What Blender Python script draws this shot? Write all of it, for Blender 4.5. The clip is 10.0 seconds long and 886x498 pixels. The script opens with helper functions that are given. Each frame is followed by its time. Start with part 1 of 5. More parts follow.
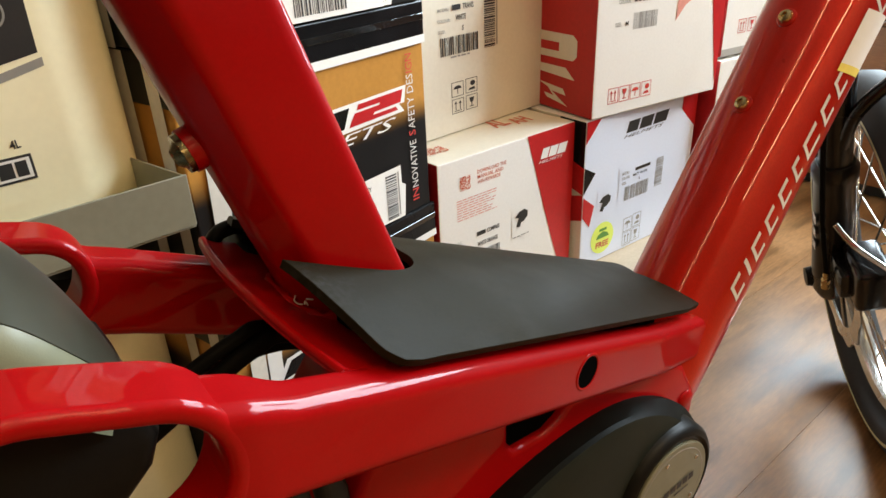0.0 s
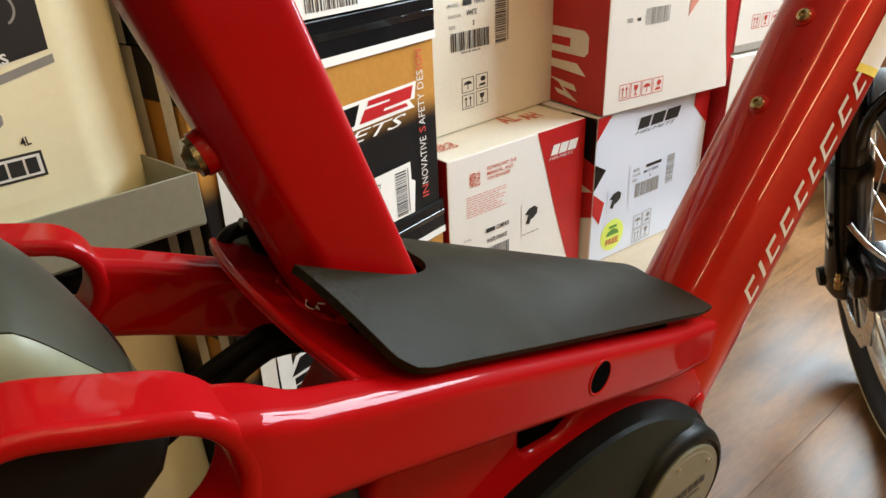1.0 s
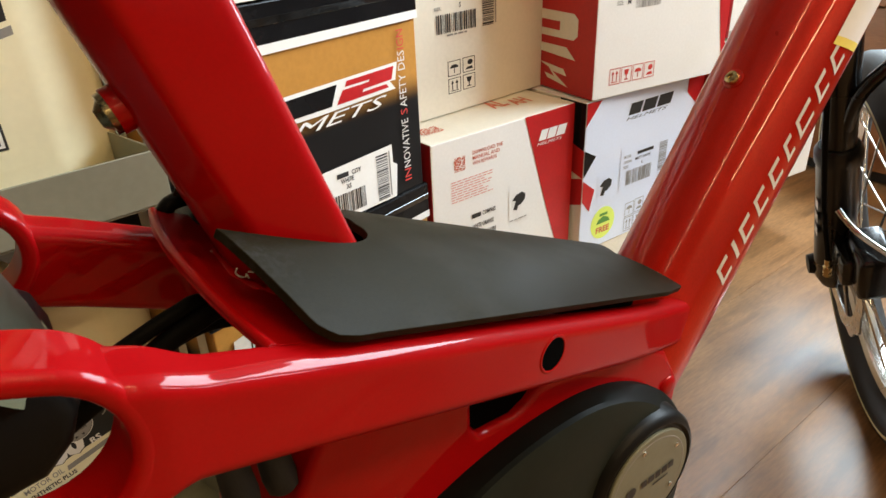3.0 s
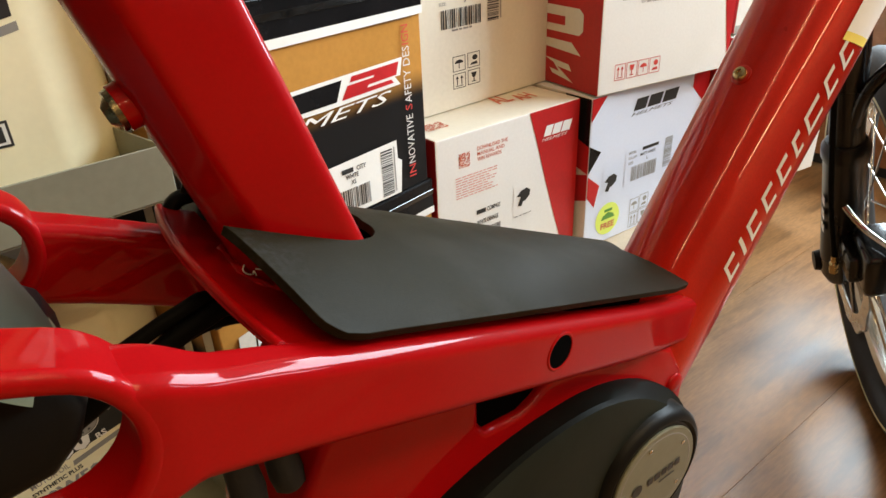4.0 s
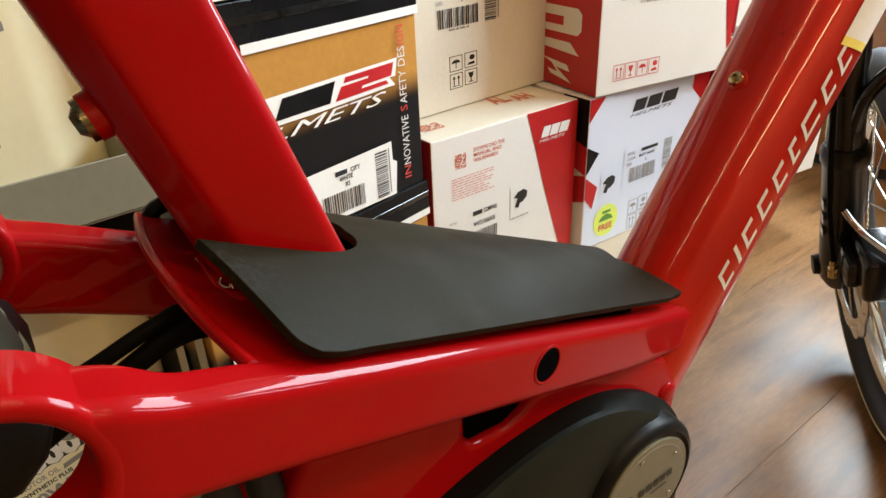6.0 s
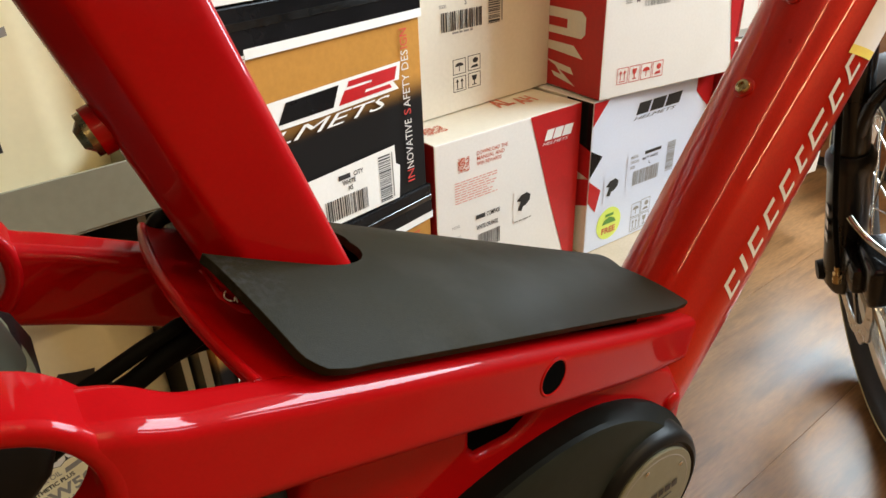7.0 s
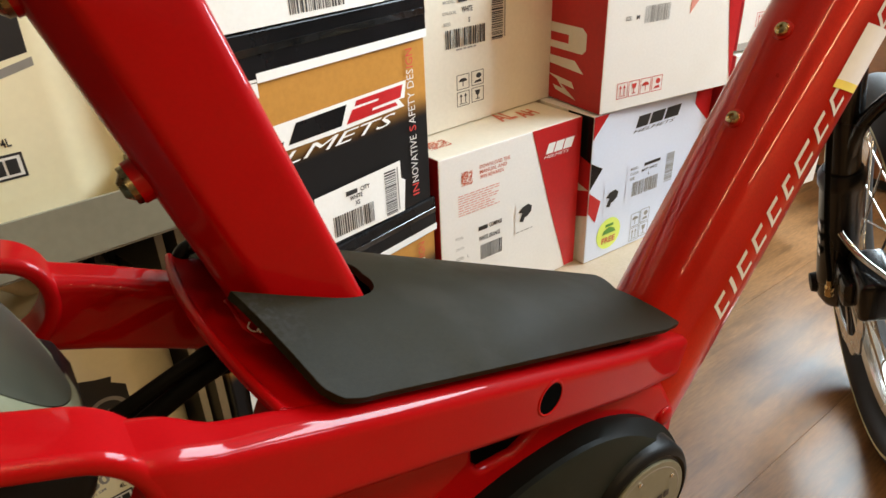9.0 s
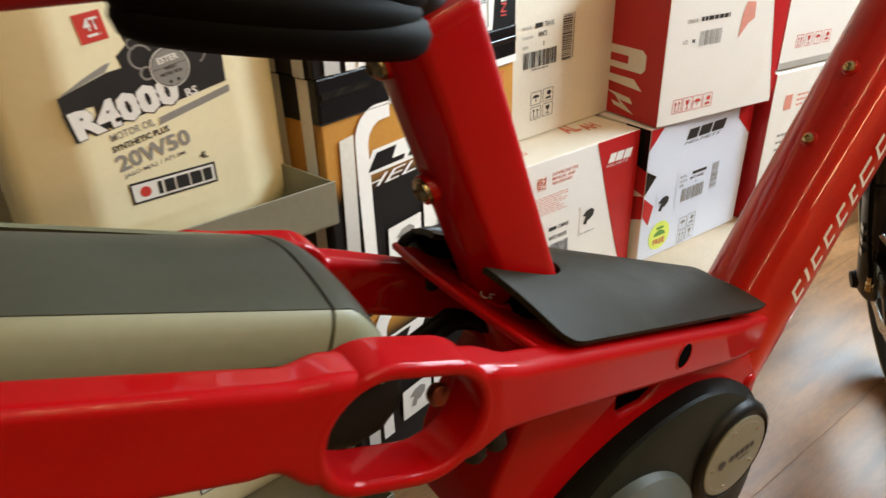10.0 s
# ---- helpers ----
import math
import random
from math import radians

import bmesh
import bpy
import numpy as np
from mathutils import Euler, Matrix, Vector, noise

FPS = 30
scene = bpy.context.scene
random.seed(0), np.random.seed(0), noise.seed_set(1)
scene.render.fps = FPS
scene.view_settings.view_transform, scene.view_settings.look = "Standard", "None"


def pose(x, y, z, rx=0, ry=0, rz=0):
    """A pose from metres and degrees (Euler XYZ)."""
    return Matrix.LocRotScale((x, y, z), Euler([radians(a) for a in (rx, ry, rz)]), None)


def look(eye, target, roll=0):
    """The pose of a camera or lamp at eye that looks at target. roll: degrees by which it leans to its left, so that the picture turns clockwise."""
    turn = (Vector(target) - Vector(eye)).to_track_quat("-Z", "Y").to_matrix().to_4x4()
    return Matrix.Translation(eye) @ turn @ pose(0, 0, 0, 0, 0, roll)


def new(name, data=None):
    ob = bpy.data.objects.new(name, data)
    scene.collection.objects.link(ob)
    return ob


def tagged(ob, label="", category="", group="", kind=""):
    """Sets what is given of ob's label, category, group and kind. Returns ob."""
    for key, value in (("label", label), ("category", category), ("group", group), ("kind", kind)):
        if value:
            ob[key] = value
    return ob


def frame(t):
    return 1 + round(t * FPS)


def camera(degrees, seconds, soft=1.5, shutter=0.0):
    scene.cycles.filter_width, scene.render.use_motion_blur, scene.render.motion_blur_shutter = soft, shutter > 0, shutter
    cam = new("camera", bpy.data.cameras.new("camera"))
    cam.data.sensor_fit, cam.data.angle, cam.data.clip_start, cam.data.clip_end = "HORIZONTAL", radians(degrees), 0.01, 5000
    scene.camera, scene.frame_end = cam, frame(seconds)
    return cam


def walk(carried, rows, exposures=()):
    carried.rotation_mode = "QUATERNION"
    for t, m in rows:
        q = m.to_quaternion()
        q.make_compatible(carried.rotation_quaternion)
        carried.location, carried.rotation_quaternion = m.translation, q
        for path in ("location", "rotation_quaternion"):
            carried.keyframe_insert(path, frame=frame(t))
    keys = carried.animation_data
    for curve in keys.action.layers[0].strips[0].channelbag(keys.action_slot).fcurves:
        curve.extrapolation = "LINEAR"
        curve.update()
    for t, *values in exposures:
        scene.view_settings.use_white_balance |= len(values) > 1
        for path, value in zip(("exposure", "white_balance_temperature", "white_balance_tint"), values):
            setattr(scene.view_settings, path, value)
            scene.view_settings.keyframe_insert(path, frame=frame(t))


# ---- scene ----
cam = camera(65.5, 10.0, soft=1.5, shutter=0.3)
PATH = [
    (0, (0.021, 0.0125, 0.574), (1.2312, 1.3206, -0.334), -2.59),
    (0.5, (0.0246, 0.017, 0.5749), (1.2225, 1.3286, -0.3443), -2.59),
    (1, (0.0228, 0.0173, 0.5766), (1.2106, 1.3338, -0.3486), -2.53),
    (1.5, (0.0279, 0.0127, 0.5766), (1.2095, 1.3321, -0.3524), -2.47),
    (2, (0.0388, 0.0136, 0.574), (1.2151, 1.3341, -0.36), -2.43),
    (2.2, (0.0458, 0.0112, 0.5749), (1.2192, 1.3345, -0.3587), -2.45),
    (2.5, (0.0552, 0.0067, 0.5742), (1.2265, 1.3303, -0.3618), -2.43),
    (2.7, (0.0535, 0.0043, 0.5702), (1.2238, 1.3283, -0.3667), -2.45),
    (3, (0.0442, 0.0041, 0.5623), (1.2127, 1.3271, -0.3782), -2.49),
    (3.2, (0.0402, 0.0071, 0.5618), (1.2057, 1.3311, -0.381), -2.53),
    (4.3, (0.0466, 0.0055, 0.5635), (1.202, 1.33, -0.3909), -2.50),
    (4.5, (0.0484, 0.0049, 0.5649), (1.2046, 1.3285, -0.3897), -2.37),
    (5, (0.0495, 0.0043, 0.5661), (1.2043, 1.3282, -0.3899), -2.35),
    (5.5, (0.0515, 0.0059, 0.5657), (1.2039, 1.3306, -0.392), -2.34),
    (5.7, (0.0533, 0.0062, 0.5641), (1.2043, 1.3311, -0.395), -2.38),
    (6.8, (0.0557, 0.0126, 0.5648), (1.2038, 1.3387, -0.3961), -2.28),
    (7, (0.0562, 0.0121, 0.5676), (1.2033, 1.3385, -0.3943), -2.25),
    (7.5, (0.0543, 0.0138, 0.5689), (1.2007, 1.3401, -0.3938), -2.20),
    (8, (0.0558, 0.0174, 0.5712), (1.1988, 1.3451, -0.3935), -2.21),
    (8.5, (0.0581, 0.0111, 0.5712), (1.1998, 1.3395, -0.3941), -2.17),
    (8.8, (0.0555, 0.0068, 0.5835), (1.1944, 1.3382, -0.381), -2.24),
    (9, (0.0476, 0.0032, 0.59), (1.1884, 1.3335, -0.3738), -2.16),
    (9.2, (0.032, -0.0016, 0.5954), (1.1724, 1.33, -0.3671), -2.19),
    (9.5, (-0.0052, -0.0035, 0.6052), (1.1351, 1.3302, -0.3545), -2.12),
    (9.7, (-0.0286, -0.003, 0.617), (1.1085, 1.3338, -0.3423), -2.28),
    (10, (-0.077, -0.0044, 0.6325), (1.0524, 1.3436, -0.32), -2.02),
]
walk(cam, [(t, look(eye, target, roll)) for t, eye, target, roll in PATH], exposures=[(0.0, -0.03, 7650, 10), (1.5, -0.02, 7650, 10), (2.0, 0.09, 7650, 10), (2.5, 0.04, 7650, 10), (3.0, 0.01, 7650, 10), (8.0, 0.02, 7650, 10), (10.0, -0.03, 7650, 10)])

# ---- light ----
world = bpy.data.worlds.new("sky")
scene.world = world
world.use_nodes = True
sky = world.node_tree.nodes.new("ShaderNodeTexSky")
sky.sky_type = "NISHITA"
sky.sun_disc = False
sky.sun_elevation = radians(38)
sky.sun_rotation = radians(60)
world.node_tree.links.new(sky.outputs["Color"], world.node_tree.nodes["Background"].inputs["Color"])
world.node_tree.nodes["Background"].inputs["Strength"].default_value = 0.12


def area_lamp(name, m, size_x, size_y, watts, colour):
    data = bpy.data.lights.new(name, "AREA")
    data.shape, data.size, data.size_y = "RECTANGLE", size_x, size_y
    data.energy, data.color = watts, colour
    ob = new(name, data)
    ob.matrix_world = m
    return ob


# a wide, a narrow and a low window in the east wall: y from, y to, z from, z to, watts, tint
EAST_X = 1.9
OPENINGS = [(-0.95, 0.92, 0.93, 1.66, 126.0, (0.60, 0.79, 1.0)), (-1.50, -1.20, 0.90, 1.45, 5.0, (0.62, 0.74, 1.0)), (0.20, 0.66, 0.46, 0.77, 11.0, (0.56, 0.77, 1.0))]
for y0, y1, z0, z1, watts, tint in OPENINGS:
    mid = Vector((EAST_X - 0.02, (y0 + y1) / 2, (z0 + z1) / 2))
    area_lamp("window_daylight", look(mid, mid + Vector((-1, 0.05, -0.12))), y1 - y0 - 0.1, z1 - z0 - 0.1, watts, tint)
# ceiling lamps, the last an added fill: x, y of the middle, length, width, watts
LAMPS = [(-1.2, -0.75, 3.2, 0.014, 10.0), (0.0, -3.05, 3.6, 0.060, 36.0), (0.85, -1.45, 1.6, 0.050, 21.0)]
for lx, ly, long, wide, watts in LAMPS:
    area_lamp("ceiling_lamp_light", pose(lx, ly, 2.52), long, wide, watts, (1.0, 0.74, 0.42))

# ---- materials ----
def material(name, base, rough=0.5, metal=0.0, coat=0.0, coat_rough=0.05, spec=0.5, vary=0.12, vary_scale=6.0, fine_scale=180.0, bump=0.0, bump_scale=400.0,
             rough_vary=0.1, emit=0.0, stain=None, stain_amount=0.0, stretch=(1, 1, 1), alpha=1.0, transmission=0.0, by_object=0.0):
    """A Principled surface whose colour and roughness vary at two scales, with fine relief."""
    mat = bpy.data.materials.new(name)
    mat.use_nodes = True
    nt = mat.node_tree
    bsdf = nt.nodes["Principled BSDF"]
    link = nt.links.new
    coord = nt.nodes.new("ShaderNodeTexCoord")
    mapping = nt.nodes.new("ShaderNodeMapping")
    mapping.inputs["Scale"].default_value = stretch
    link(coord.outputs["Object"], mapping.inputs["Vector"])

    def tex(scale, detail=4.0):
        n = nt.nodes.new("ShaderNodeTexNoise")
        n.inputs["Scale"].default_value, n.inputs["Detail"].default_value = scale, detail
        link(mapping.outputs["Vector"], n.inputs["Vector"])
        return n.outputs["Fac"]

    def span(fac, lo, hi, a=0.3, b=0.7):
        n = nt.nodes.new("ShaderNodeMapRange")
        n.inputs["From Min"].default_value, n.inputs["From Max"].default_value = a, b
        n.inputs["To Min"].default_value, n.inputs["To Max"].default_value = lo, hi
        link(fac, n.inputs["Value"])
        return n.outputs["Result"]

    def times(colour, fac):
        n = nt.nodes.new("ShaderNodeMix")
        n.data_type, n.blend_type = "RGBA", "MULTIPLY"
        n.inputs["Factor"].default_value = 1.0
        link(colour, n.inputs[6])
        link(fac, n.inputs[7])
        return n.outputs[2]

    rgb = nt.nodes.new("ShaderNodeRGB")
    rgb.outputs[0].default_value = (*base, 1)
    colour = rgb.outputs[0]
    big, fine = tex(vary_scale), tex(fine_scale, 2.0)
    colour = times(colour, span(big, 1 - vary, 1 + vary * 0.5))
    colour = times(colour, span(fine, 1 - vary * 0.5, 1 + vary * 0.3))
    if by_object:
        info = nt.nodes.new("ShaderNodeObjectInfo")
        colour = times(colour, span(info.outputs["Random"], 1 - by_object, 1 + by_object * 0.4, 0, 1))
    if stain:
        n = nt.nodes.new("ShaderNodeMix")
        n.data_type = "RGBA"
        n.inputs[7].default_value = (*stain, 1)
        link(colour, n.inputs[6])
        link(span(tex(vary_scale * 2.3, 8.0), 0, stain_amount, 0.52, 0.72), n.inputs["Factor"])
        colour = n.outputs[2]
    link(colour, bsdf.inputs["Base Color"])
    link(span(big, max(0.02, rough - rough_vary), min(1, rough + rough_vary)), bsdf.inputs["Roughness"])
    bsdf.inputs["Metallic"].default_value = metal
    bsdf.inputs["Coat Weight"].default_value = coat
    bsdf.inputs["Coat Roughness"].default_value = coat_rough
    bsdf.inputs["Specular IOR Level"].default_value = spec
    bsdf.inputs["Transmission Weight"].default_value = transmission
    if emit:
        bsdf.inputs["Emission Color"].default_value = (*base, 1)
        bsdf.inputs["Emission Strength"].default_value = emit
    if bump:
        n = nt.nodes.new("ShaderNodeBump")
        n.inputs["Strength"].default_value, n.inputs["Distance"].default_value = bump, 0.001
        link(tex(bump_scale, 3.0), n.inputs["Height"])
        link(n.outputs["Normal"], bsdf.inputs["Normal"])
    return mat


RED = material("red_gloss_paint", (0.345, 0.0024, 0.0042), rough=0.5, metal=0.0, spec=0.04, coat=0.38, coat_rough=0.045, vary=0.10, vary_scale=9, fine_scale=900, bump=0.02, bump_scale=1500)
RED_CANDY = material("red_metallic_paint", (0.52, 0.0100, 0.0042), rough=0.36, metal=0.28, spec=0.2, coat=0.8, coat_rough=0.035, vary=0.16, vary_scale=30, fine_scale=1200, bump=0.05, bump_scale=260, stretch=(1, 1, 0.35))
BLACK_PLATE = material("black_moulded_plastic", (0.0152, 0.0128, 0.0058), rough=0.50, spec=0.05, vary=0.3, vary_scale=14, fine_scale=700, bump=0.12, bump_scale=2200, stain=(0.05, 0.044, 0.036), stain_amount=0.22)


def scuff(mat, at, reach, colour):
    """Pale scratches round one spot of a thing."""
    nt = mat.node_tree
    link = nt.links.new
    bsdf = nt.nodes["Principled BSDF"]
    coord = nt.nodes.new("ShaderNodeTexCoord")
    gap = nt.nodes.new("ShaderNodeVectorMath")
    gap.operation = "DISTANCE"
    gap.inputs[1].default_value = at
    link(coord.outputs["Object"], gap.inputs[0])
    near = nt.nodes.new("ShaderNodeMapRange")
    near.inputs["From Min"].default_value, near.inputs["From Max"].default_value = reach, 0.0
    link(gap.outputs["Value"], near.inputs["Value"])
    noise = nt.nodes.new("ShaderNodeTexNoise")
    noise.inputs["Scale"].default_value, noise.inputs["Detail"].default_value = 420.0, 10.0
    link(coord.outputs["Object"], noise.inputs["Vector"])
    cut = nt.nodes.new("ShaderNodeMapRange")
    cut.inputs["From Min"].default_value, cut.inputs["From Max"].default_value = 0.46, 0.62
    link(noise.outputs["Fac"], cut.inputs["Value"])
    mul = nt.nodes.new("ShaderNodeMath")
    mul.operation = "MULTIPLY"
    link(near.outputs["Result"], mul.inputs[0])
    link(cut.outputs["Result"], mul.inputs[1])
    mix = nt.nodes.new("ShaderNodeMix")
    mix.data_type = "RGBA"
    mix.inputs[7].default_value = (*colour, 1)
    link(bsdf.inputs["Base Color"].links[0].from_socket, mix.inputs[6])
    link(mul.outputs["Value"], mix.inputs["Factor"])
    link(mix.outputs[2], bsdf.inputs["Base Color"])


scuff(BLACK_PLATE, (0.022, -0.034, 0.459), 0.024, (0.023, 0.021, 0.018))
BLACK_PLASTIC = material("black_plastic", (0.007, 0.007, 0.0066), rough=0.42, spec=0.14, vary=0.2, bump=0.05, bump_scale=900)
# one cover in two tones: wall darker as in the rail's shade, face lighter
MOTOR_WALL_SHADED = material("cover_wall_shaded_black", (0.0050, 0.0058, 0.0044), rough=0.5, spec=0.07, vary=0.3, vary_scale=20, bump=0.10, bump_scale=1600)
MOTOR_FACE_LIT = material("cover_face_lit_grey", (0.0145, 0.0175, 0.0132), rough=0.46, spec=0.11, vary=0.2, vary_scale=20, bump=0.10, bump_scale=1600)
BLACK_GLOSS = material("black_gloss_paint", (0.007, 0.007, 0.0075), rough=0.30, spec=0.3, coat=0.22, vary=0.2)
# flat black: shade inside the slot and hole, and the block under the plate
BLACK_DEEP = material("pad_and_shade_black", (0.003, 0.003, 0.003), rough=1.0, spec=0.0)
RUBBER = material("black_rubber", (0.014, 0.014, 0.014), rough=0.72, vary=0.3, bump=0.2, bump_scale=700)
CABLE = material("black_cable_sheath", (0.0035, 0.0035, 0.0033), rough=0.55, spec=0.05, vary=0.3)
GREY_DARK = material("dark_grey_plastic", (0.042, 0.046, 0.031), rough=0.5, vary=0.15, bump=0.06, bump_scale=1800)
GREY_LIGHT = material("light_grey_plastic", (0.205, 0.215, 0.138), rough=0.45, vary=0.1, bump=0.05, bump_scale=1800)
BADGE = material("brushed_badge_metal", (0.225, 0.228, 0.165), rough=0.42, metal=0.45, vary=0.1, vary_scale=20)
STEEL = material("bright_steel", (0.62, 0.60, 0.56), rough=0.22, metal=1.0, vary=0.12)
BRASS = material("gold_tinted_bolt", (0.60, 0.47, 0.25), rough=0.22, metal=1.0, vary=0.2, vary_scale=200)
BOLT_DULL = material("dull_brass_bolt", (0.26, 0.22, 0.13), rough=0.28, metal=1.0, vary=0.25, vary_scale=200)
COPPER = material("copper_bolt", (0.26, 0.075, 0.05), rough=0.35, metal=1.0)
SILVER_PRINT = material("silver_print", (0.72, 0.70, 0.66), rough=0.4, metal=0.1, vary=0.04)
WHITE_PRINT = material("white_print", (0.80, 0.79, 0.76), rough=0.5, vary=0.04)
REFLECT = material("pale_reflex_stripe", (0.62, 0.60, 0.36), rough=0.35, vary=0.1)
CARD_WHITE = material("white_coated_card", (0.83, 0.82, 0.79), rough=0.42, vary=0.05, vary_scale=4, fine_scale=300, bump=0.05, bump_scale=120, stain=(0.62, 0.57, 0.48), stain_amount=0.12)
# white card with the window's blue cast put into its base colour
CARD_WINDOW_LIT = material("window_lit_white_card", (0.68, 0.75, 0.89), rough=0.34, vary=0.04, vary_scale=4, fine_scale=300, bump=0.05, bump_scale=120)
CARD_CREAM = material("cream_card", (0.74, 0.70, 0.60), rough=0.5, vary=0.06, vary_scale=4, bump=0.06, bump_scale=120, stain=(0.55, 0.46, 0.33), stain_amount=0.15)
CARD_KRAFT = material("brown_card", (0.46, 0.33, 0.20), rough=0.75, vary=0.15, vary_scale=8, bump=0.2, bump_scale=300)
CARD_RED = material("red_printed_card", (0.52, 0.014, 0.018), rough=0.38, vary=0.12, vary_scale=7, stain=(0.30, 0.010, 0.012), stain_amount=0.4)
CARD_BLACK = material("black_printed_card", (0.009, 0.009, 0.010), rough=0.28, spec=0.25, vary=0.3, vary_scale=8, bump=0.08, bump_scale=90)
CARD_GREY = material("grey_printed_card", (0.42, 0.41, 0.38), rough=0.4, vary=0.1)
INK_BLACK = material("black_ink", (0.02, 0.02, 0.02), rough=0.5, vary=0.2, fine_scale=900)
INK_GREY = material("grey_ink", (0.28, 0.27, 0.25), rough=0.5, vary=0.1)
INK_RED = material("red_ink", (0.62, 0.05, 0.04), rough=0.5, vary=0.1)
INK_PINK = material("pale_red_ink", (0.72, 0.30, 0.24), rough=0.5, vary=0.1)
INK_CORAL = material("coral_ink", (0.62, 0.14, 0.08), rough=0.5, vary=0.1)
INK_GREEN = material("green_ink", (0.10, 0.30, 0.05), rough=0.5)
STICKER_YELLOW = material("fluorescent_sticker", (0.72, 0.86, 0.16), rough=0.5, vary=0.05)
STICKER_AMBER = material("pale_yellow_sticker", (0.88, 0.72, 0.16), rough=0.4, vary=0.08)
TAPE = material("clear_tape", (0.012, 0.012, 0.012), rough=0.10, coat=1.0, vary=0.4, vary_scale=60, bump=1.0, bump_scale=45)
JUG_PLASTIC = material("ivory_plastic", (0.86, 0.80, 0.56), rough=0.38, vary=0.04, vary_scale=5, bump=0.05, bump_scale=40, stain=(0.66, 0.56, 0.34), stain_amount=0.2)
SHELF_DARK = material("dark_steel_upright", (0.018, 0.017, 0.015), rough=0.5, vary=0.2, vary_scale=9, bump=0.04, bump_scale=200)
SHELF_GREY = material("grey_enamelled_steel", (0.255, 0.255, 0.195), rough=0.4, vary=0.1, vary_scale=9, bump=0.04, bump_scale=200, stain=(0.20, 0.19, 0.15), stain_amount=0.3)
WALL_PAINT = material("brown_beige_wall_paint", (0.16, 0.115, 0.075), rough=0.85, vary=0.08, vary_scale=2, bump=0.2, bump_scale=90)
# for the unseen south wall, kept pale so that it throws back fill light
WALL_BOUNCE = material("pale_bounce_wall_paint", (0.40, 0.33, 0.24), rough=0.85, vary=0.08, vary_scale=2, bump=0.2, bump_scale=90)
CEILING_PAINT = material("cream_ceiling_paint", (0.40, 0.34, 0.26), rough=0.9, vary=0.05, vary_scale=2)
FRAME_PAINT = material("white_window_paint", (0.72, 0.72, 0.70), rough=0.4, vary=0.06)
LAMP_GLOW = material("lamp_diffuser", (1.0, 0.80, 0.52), rough=0.6, emit=9.0, vary=0.0)
GLASS = material("window_glass", (1, 1, 1), rough=0.02, transmission=1.0, vary=0.0, rough_vary=0.0)


def gradient_card(name, top, low, z0, z1):
    """Printed card that fades from one ink to another between two heights of the thing."""
    mat = material(name, top, rough=0.36, spec=0.2, vary=0.12, vary_scale=6, bump=0.06, bump_scale=90)
    nt = mat.node_tree
    bsdf = nt.nodes["Principled BSDF"]
    coord = nt.nodes.new("ShaderNodeTexCoord")
    parts = nt.nodes.new("ShaderNodeSeparateXYZ")
    nt.links.new(coord.outputs["Object"], parts.inputs[0])
    ramp = nt.nodes.new("ShaderNodeMapRange")
    ramp.interpolation_type = "SMOOTHSTEP"
    ramp.inputs["From Min"].default_value, ramp.inputs["From Max"].default_value = z0, z1
    nt.links.new(parts.outputs["Z"], ramp.inputs["Value"])
    mix = nt.nodes.new("ShaderNodeMix")
    mix.data_type = "RGBA"
    mix.inputs[6].default_value = (*low, 1)
    was = bsdf.inputs["Base Color"].links[0].from_socket
    nt.links.new(was, mix.inputs[7])
    nt.links.new(ramp.outputs["Result"], mix.inputs["Factor"])
    nt.links.new(mix.outputs[2], bsdf.inputs["Base Color"])
    return mat


CARD_ORANGE = gradient_card("orange_to_black_card", (0.50, 0.235, 0.055), (0.010, 0.0095, 0.010), 0.094, 0.124)
CARD_ORANGE_TALL = gradient_card("orange_to_black_tall_card", (0.50, 0.235, 0.055), (0.010, 0.0095, 0.010), 0.188, 0.214)
STRIPE_FADE = gradient_card("white_to_grey_card", (0.74, 0.70, 0.62), (0.45, 0.44, 0.42), 0.0, 0.2)


def wood_floor_material():
    mat = material("laminate_oak", (0.30, 0.150, 0.062), rough=0.33, spec=0.27, vary=0.40, vary_scale=9, fine_scale=150, stain=(0.070, 0.033, 0.013), stain_amount=0.62, bump=0.16, bump_scale=55, stretch=(0.4, 2.4, 1), coat=0.0, rough_vary=0.05, by_object=0.22)
    return mat


WOOD = wood_floor_material()


# ---- mesh helpers ----
def link_mesh(name, bm, mat, parent=None, label="", smooth=None):
    me = bpy.data.meshes.new(name)
    bm.normal_update()
    bm.to_mesh(me)
    bm.free()
    for m in (mat if isinstance(mat, (list, tuple)) else [mat]):
        me.materials.append(m)
    if smooth is not None:
        me.polygons.foreach_set("use_smooth", [True] * len(me.polygons))
        me.set_sharp_from_angle(angle=radians(smooth))
    ob = new(name, me)
    if parent:
        ob.parent = parent
    if label:
        tagged(ob, label)
    return ob


def part(name, bm, mat, parent, label="", smooth=None):
    return link_mesh(name, bm, mat, parent, label, smooth)


def empty(name, m=None):
    ob = new(name)
    ob.empty_display_size = 0.05
    if m is not None:
        ob.matrix_world = m
    return ob


def move(bm, m, verts=None):
    bmesh.ops.transform(bm, matrix=m, verts=verts or bm.verts)
    return bm


def join(*bms):
    out = bmesh.new()
    for b in bms:
        me = bpy.data.meshes.new("tmp")
        b.to_mesh(me)
        b.free()
        out.from_mesh(me)
        bpy.data.meshes.remove(me)
    return out


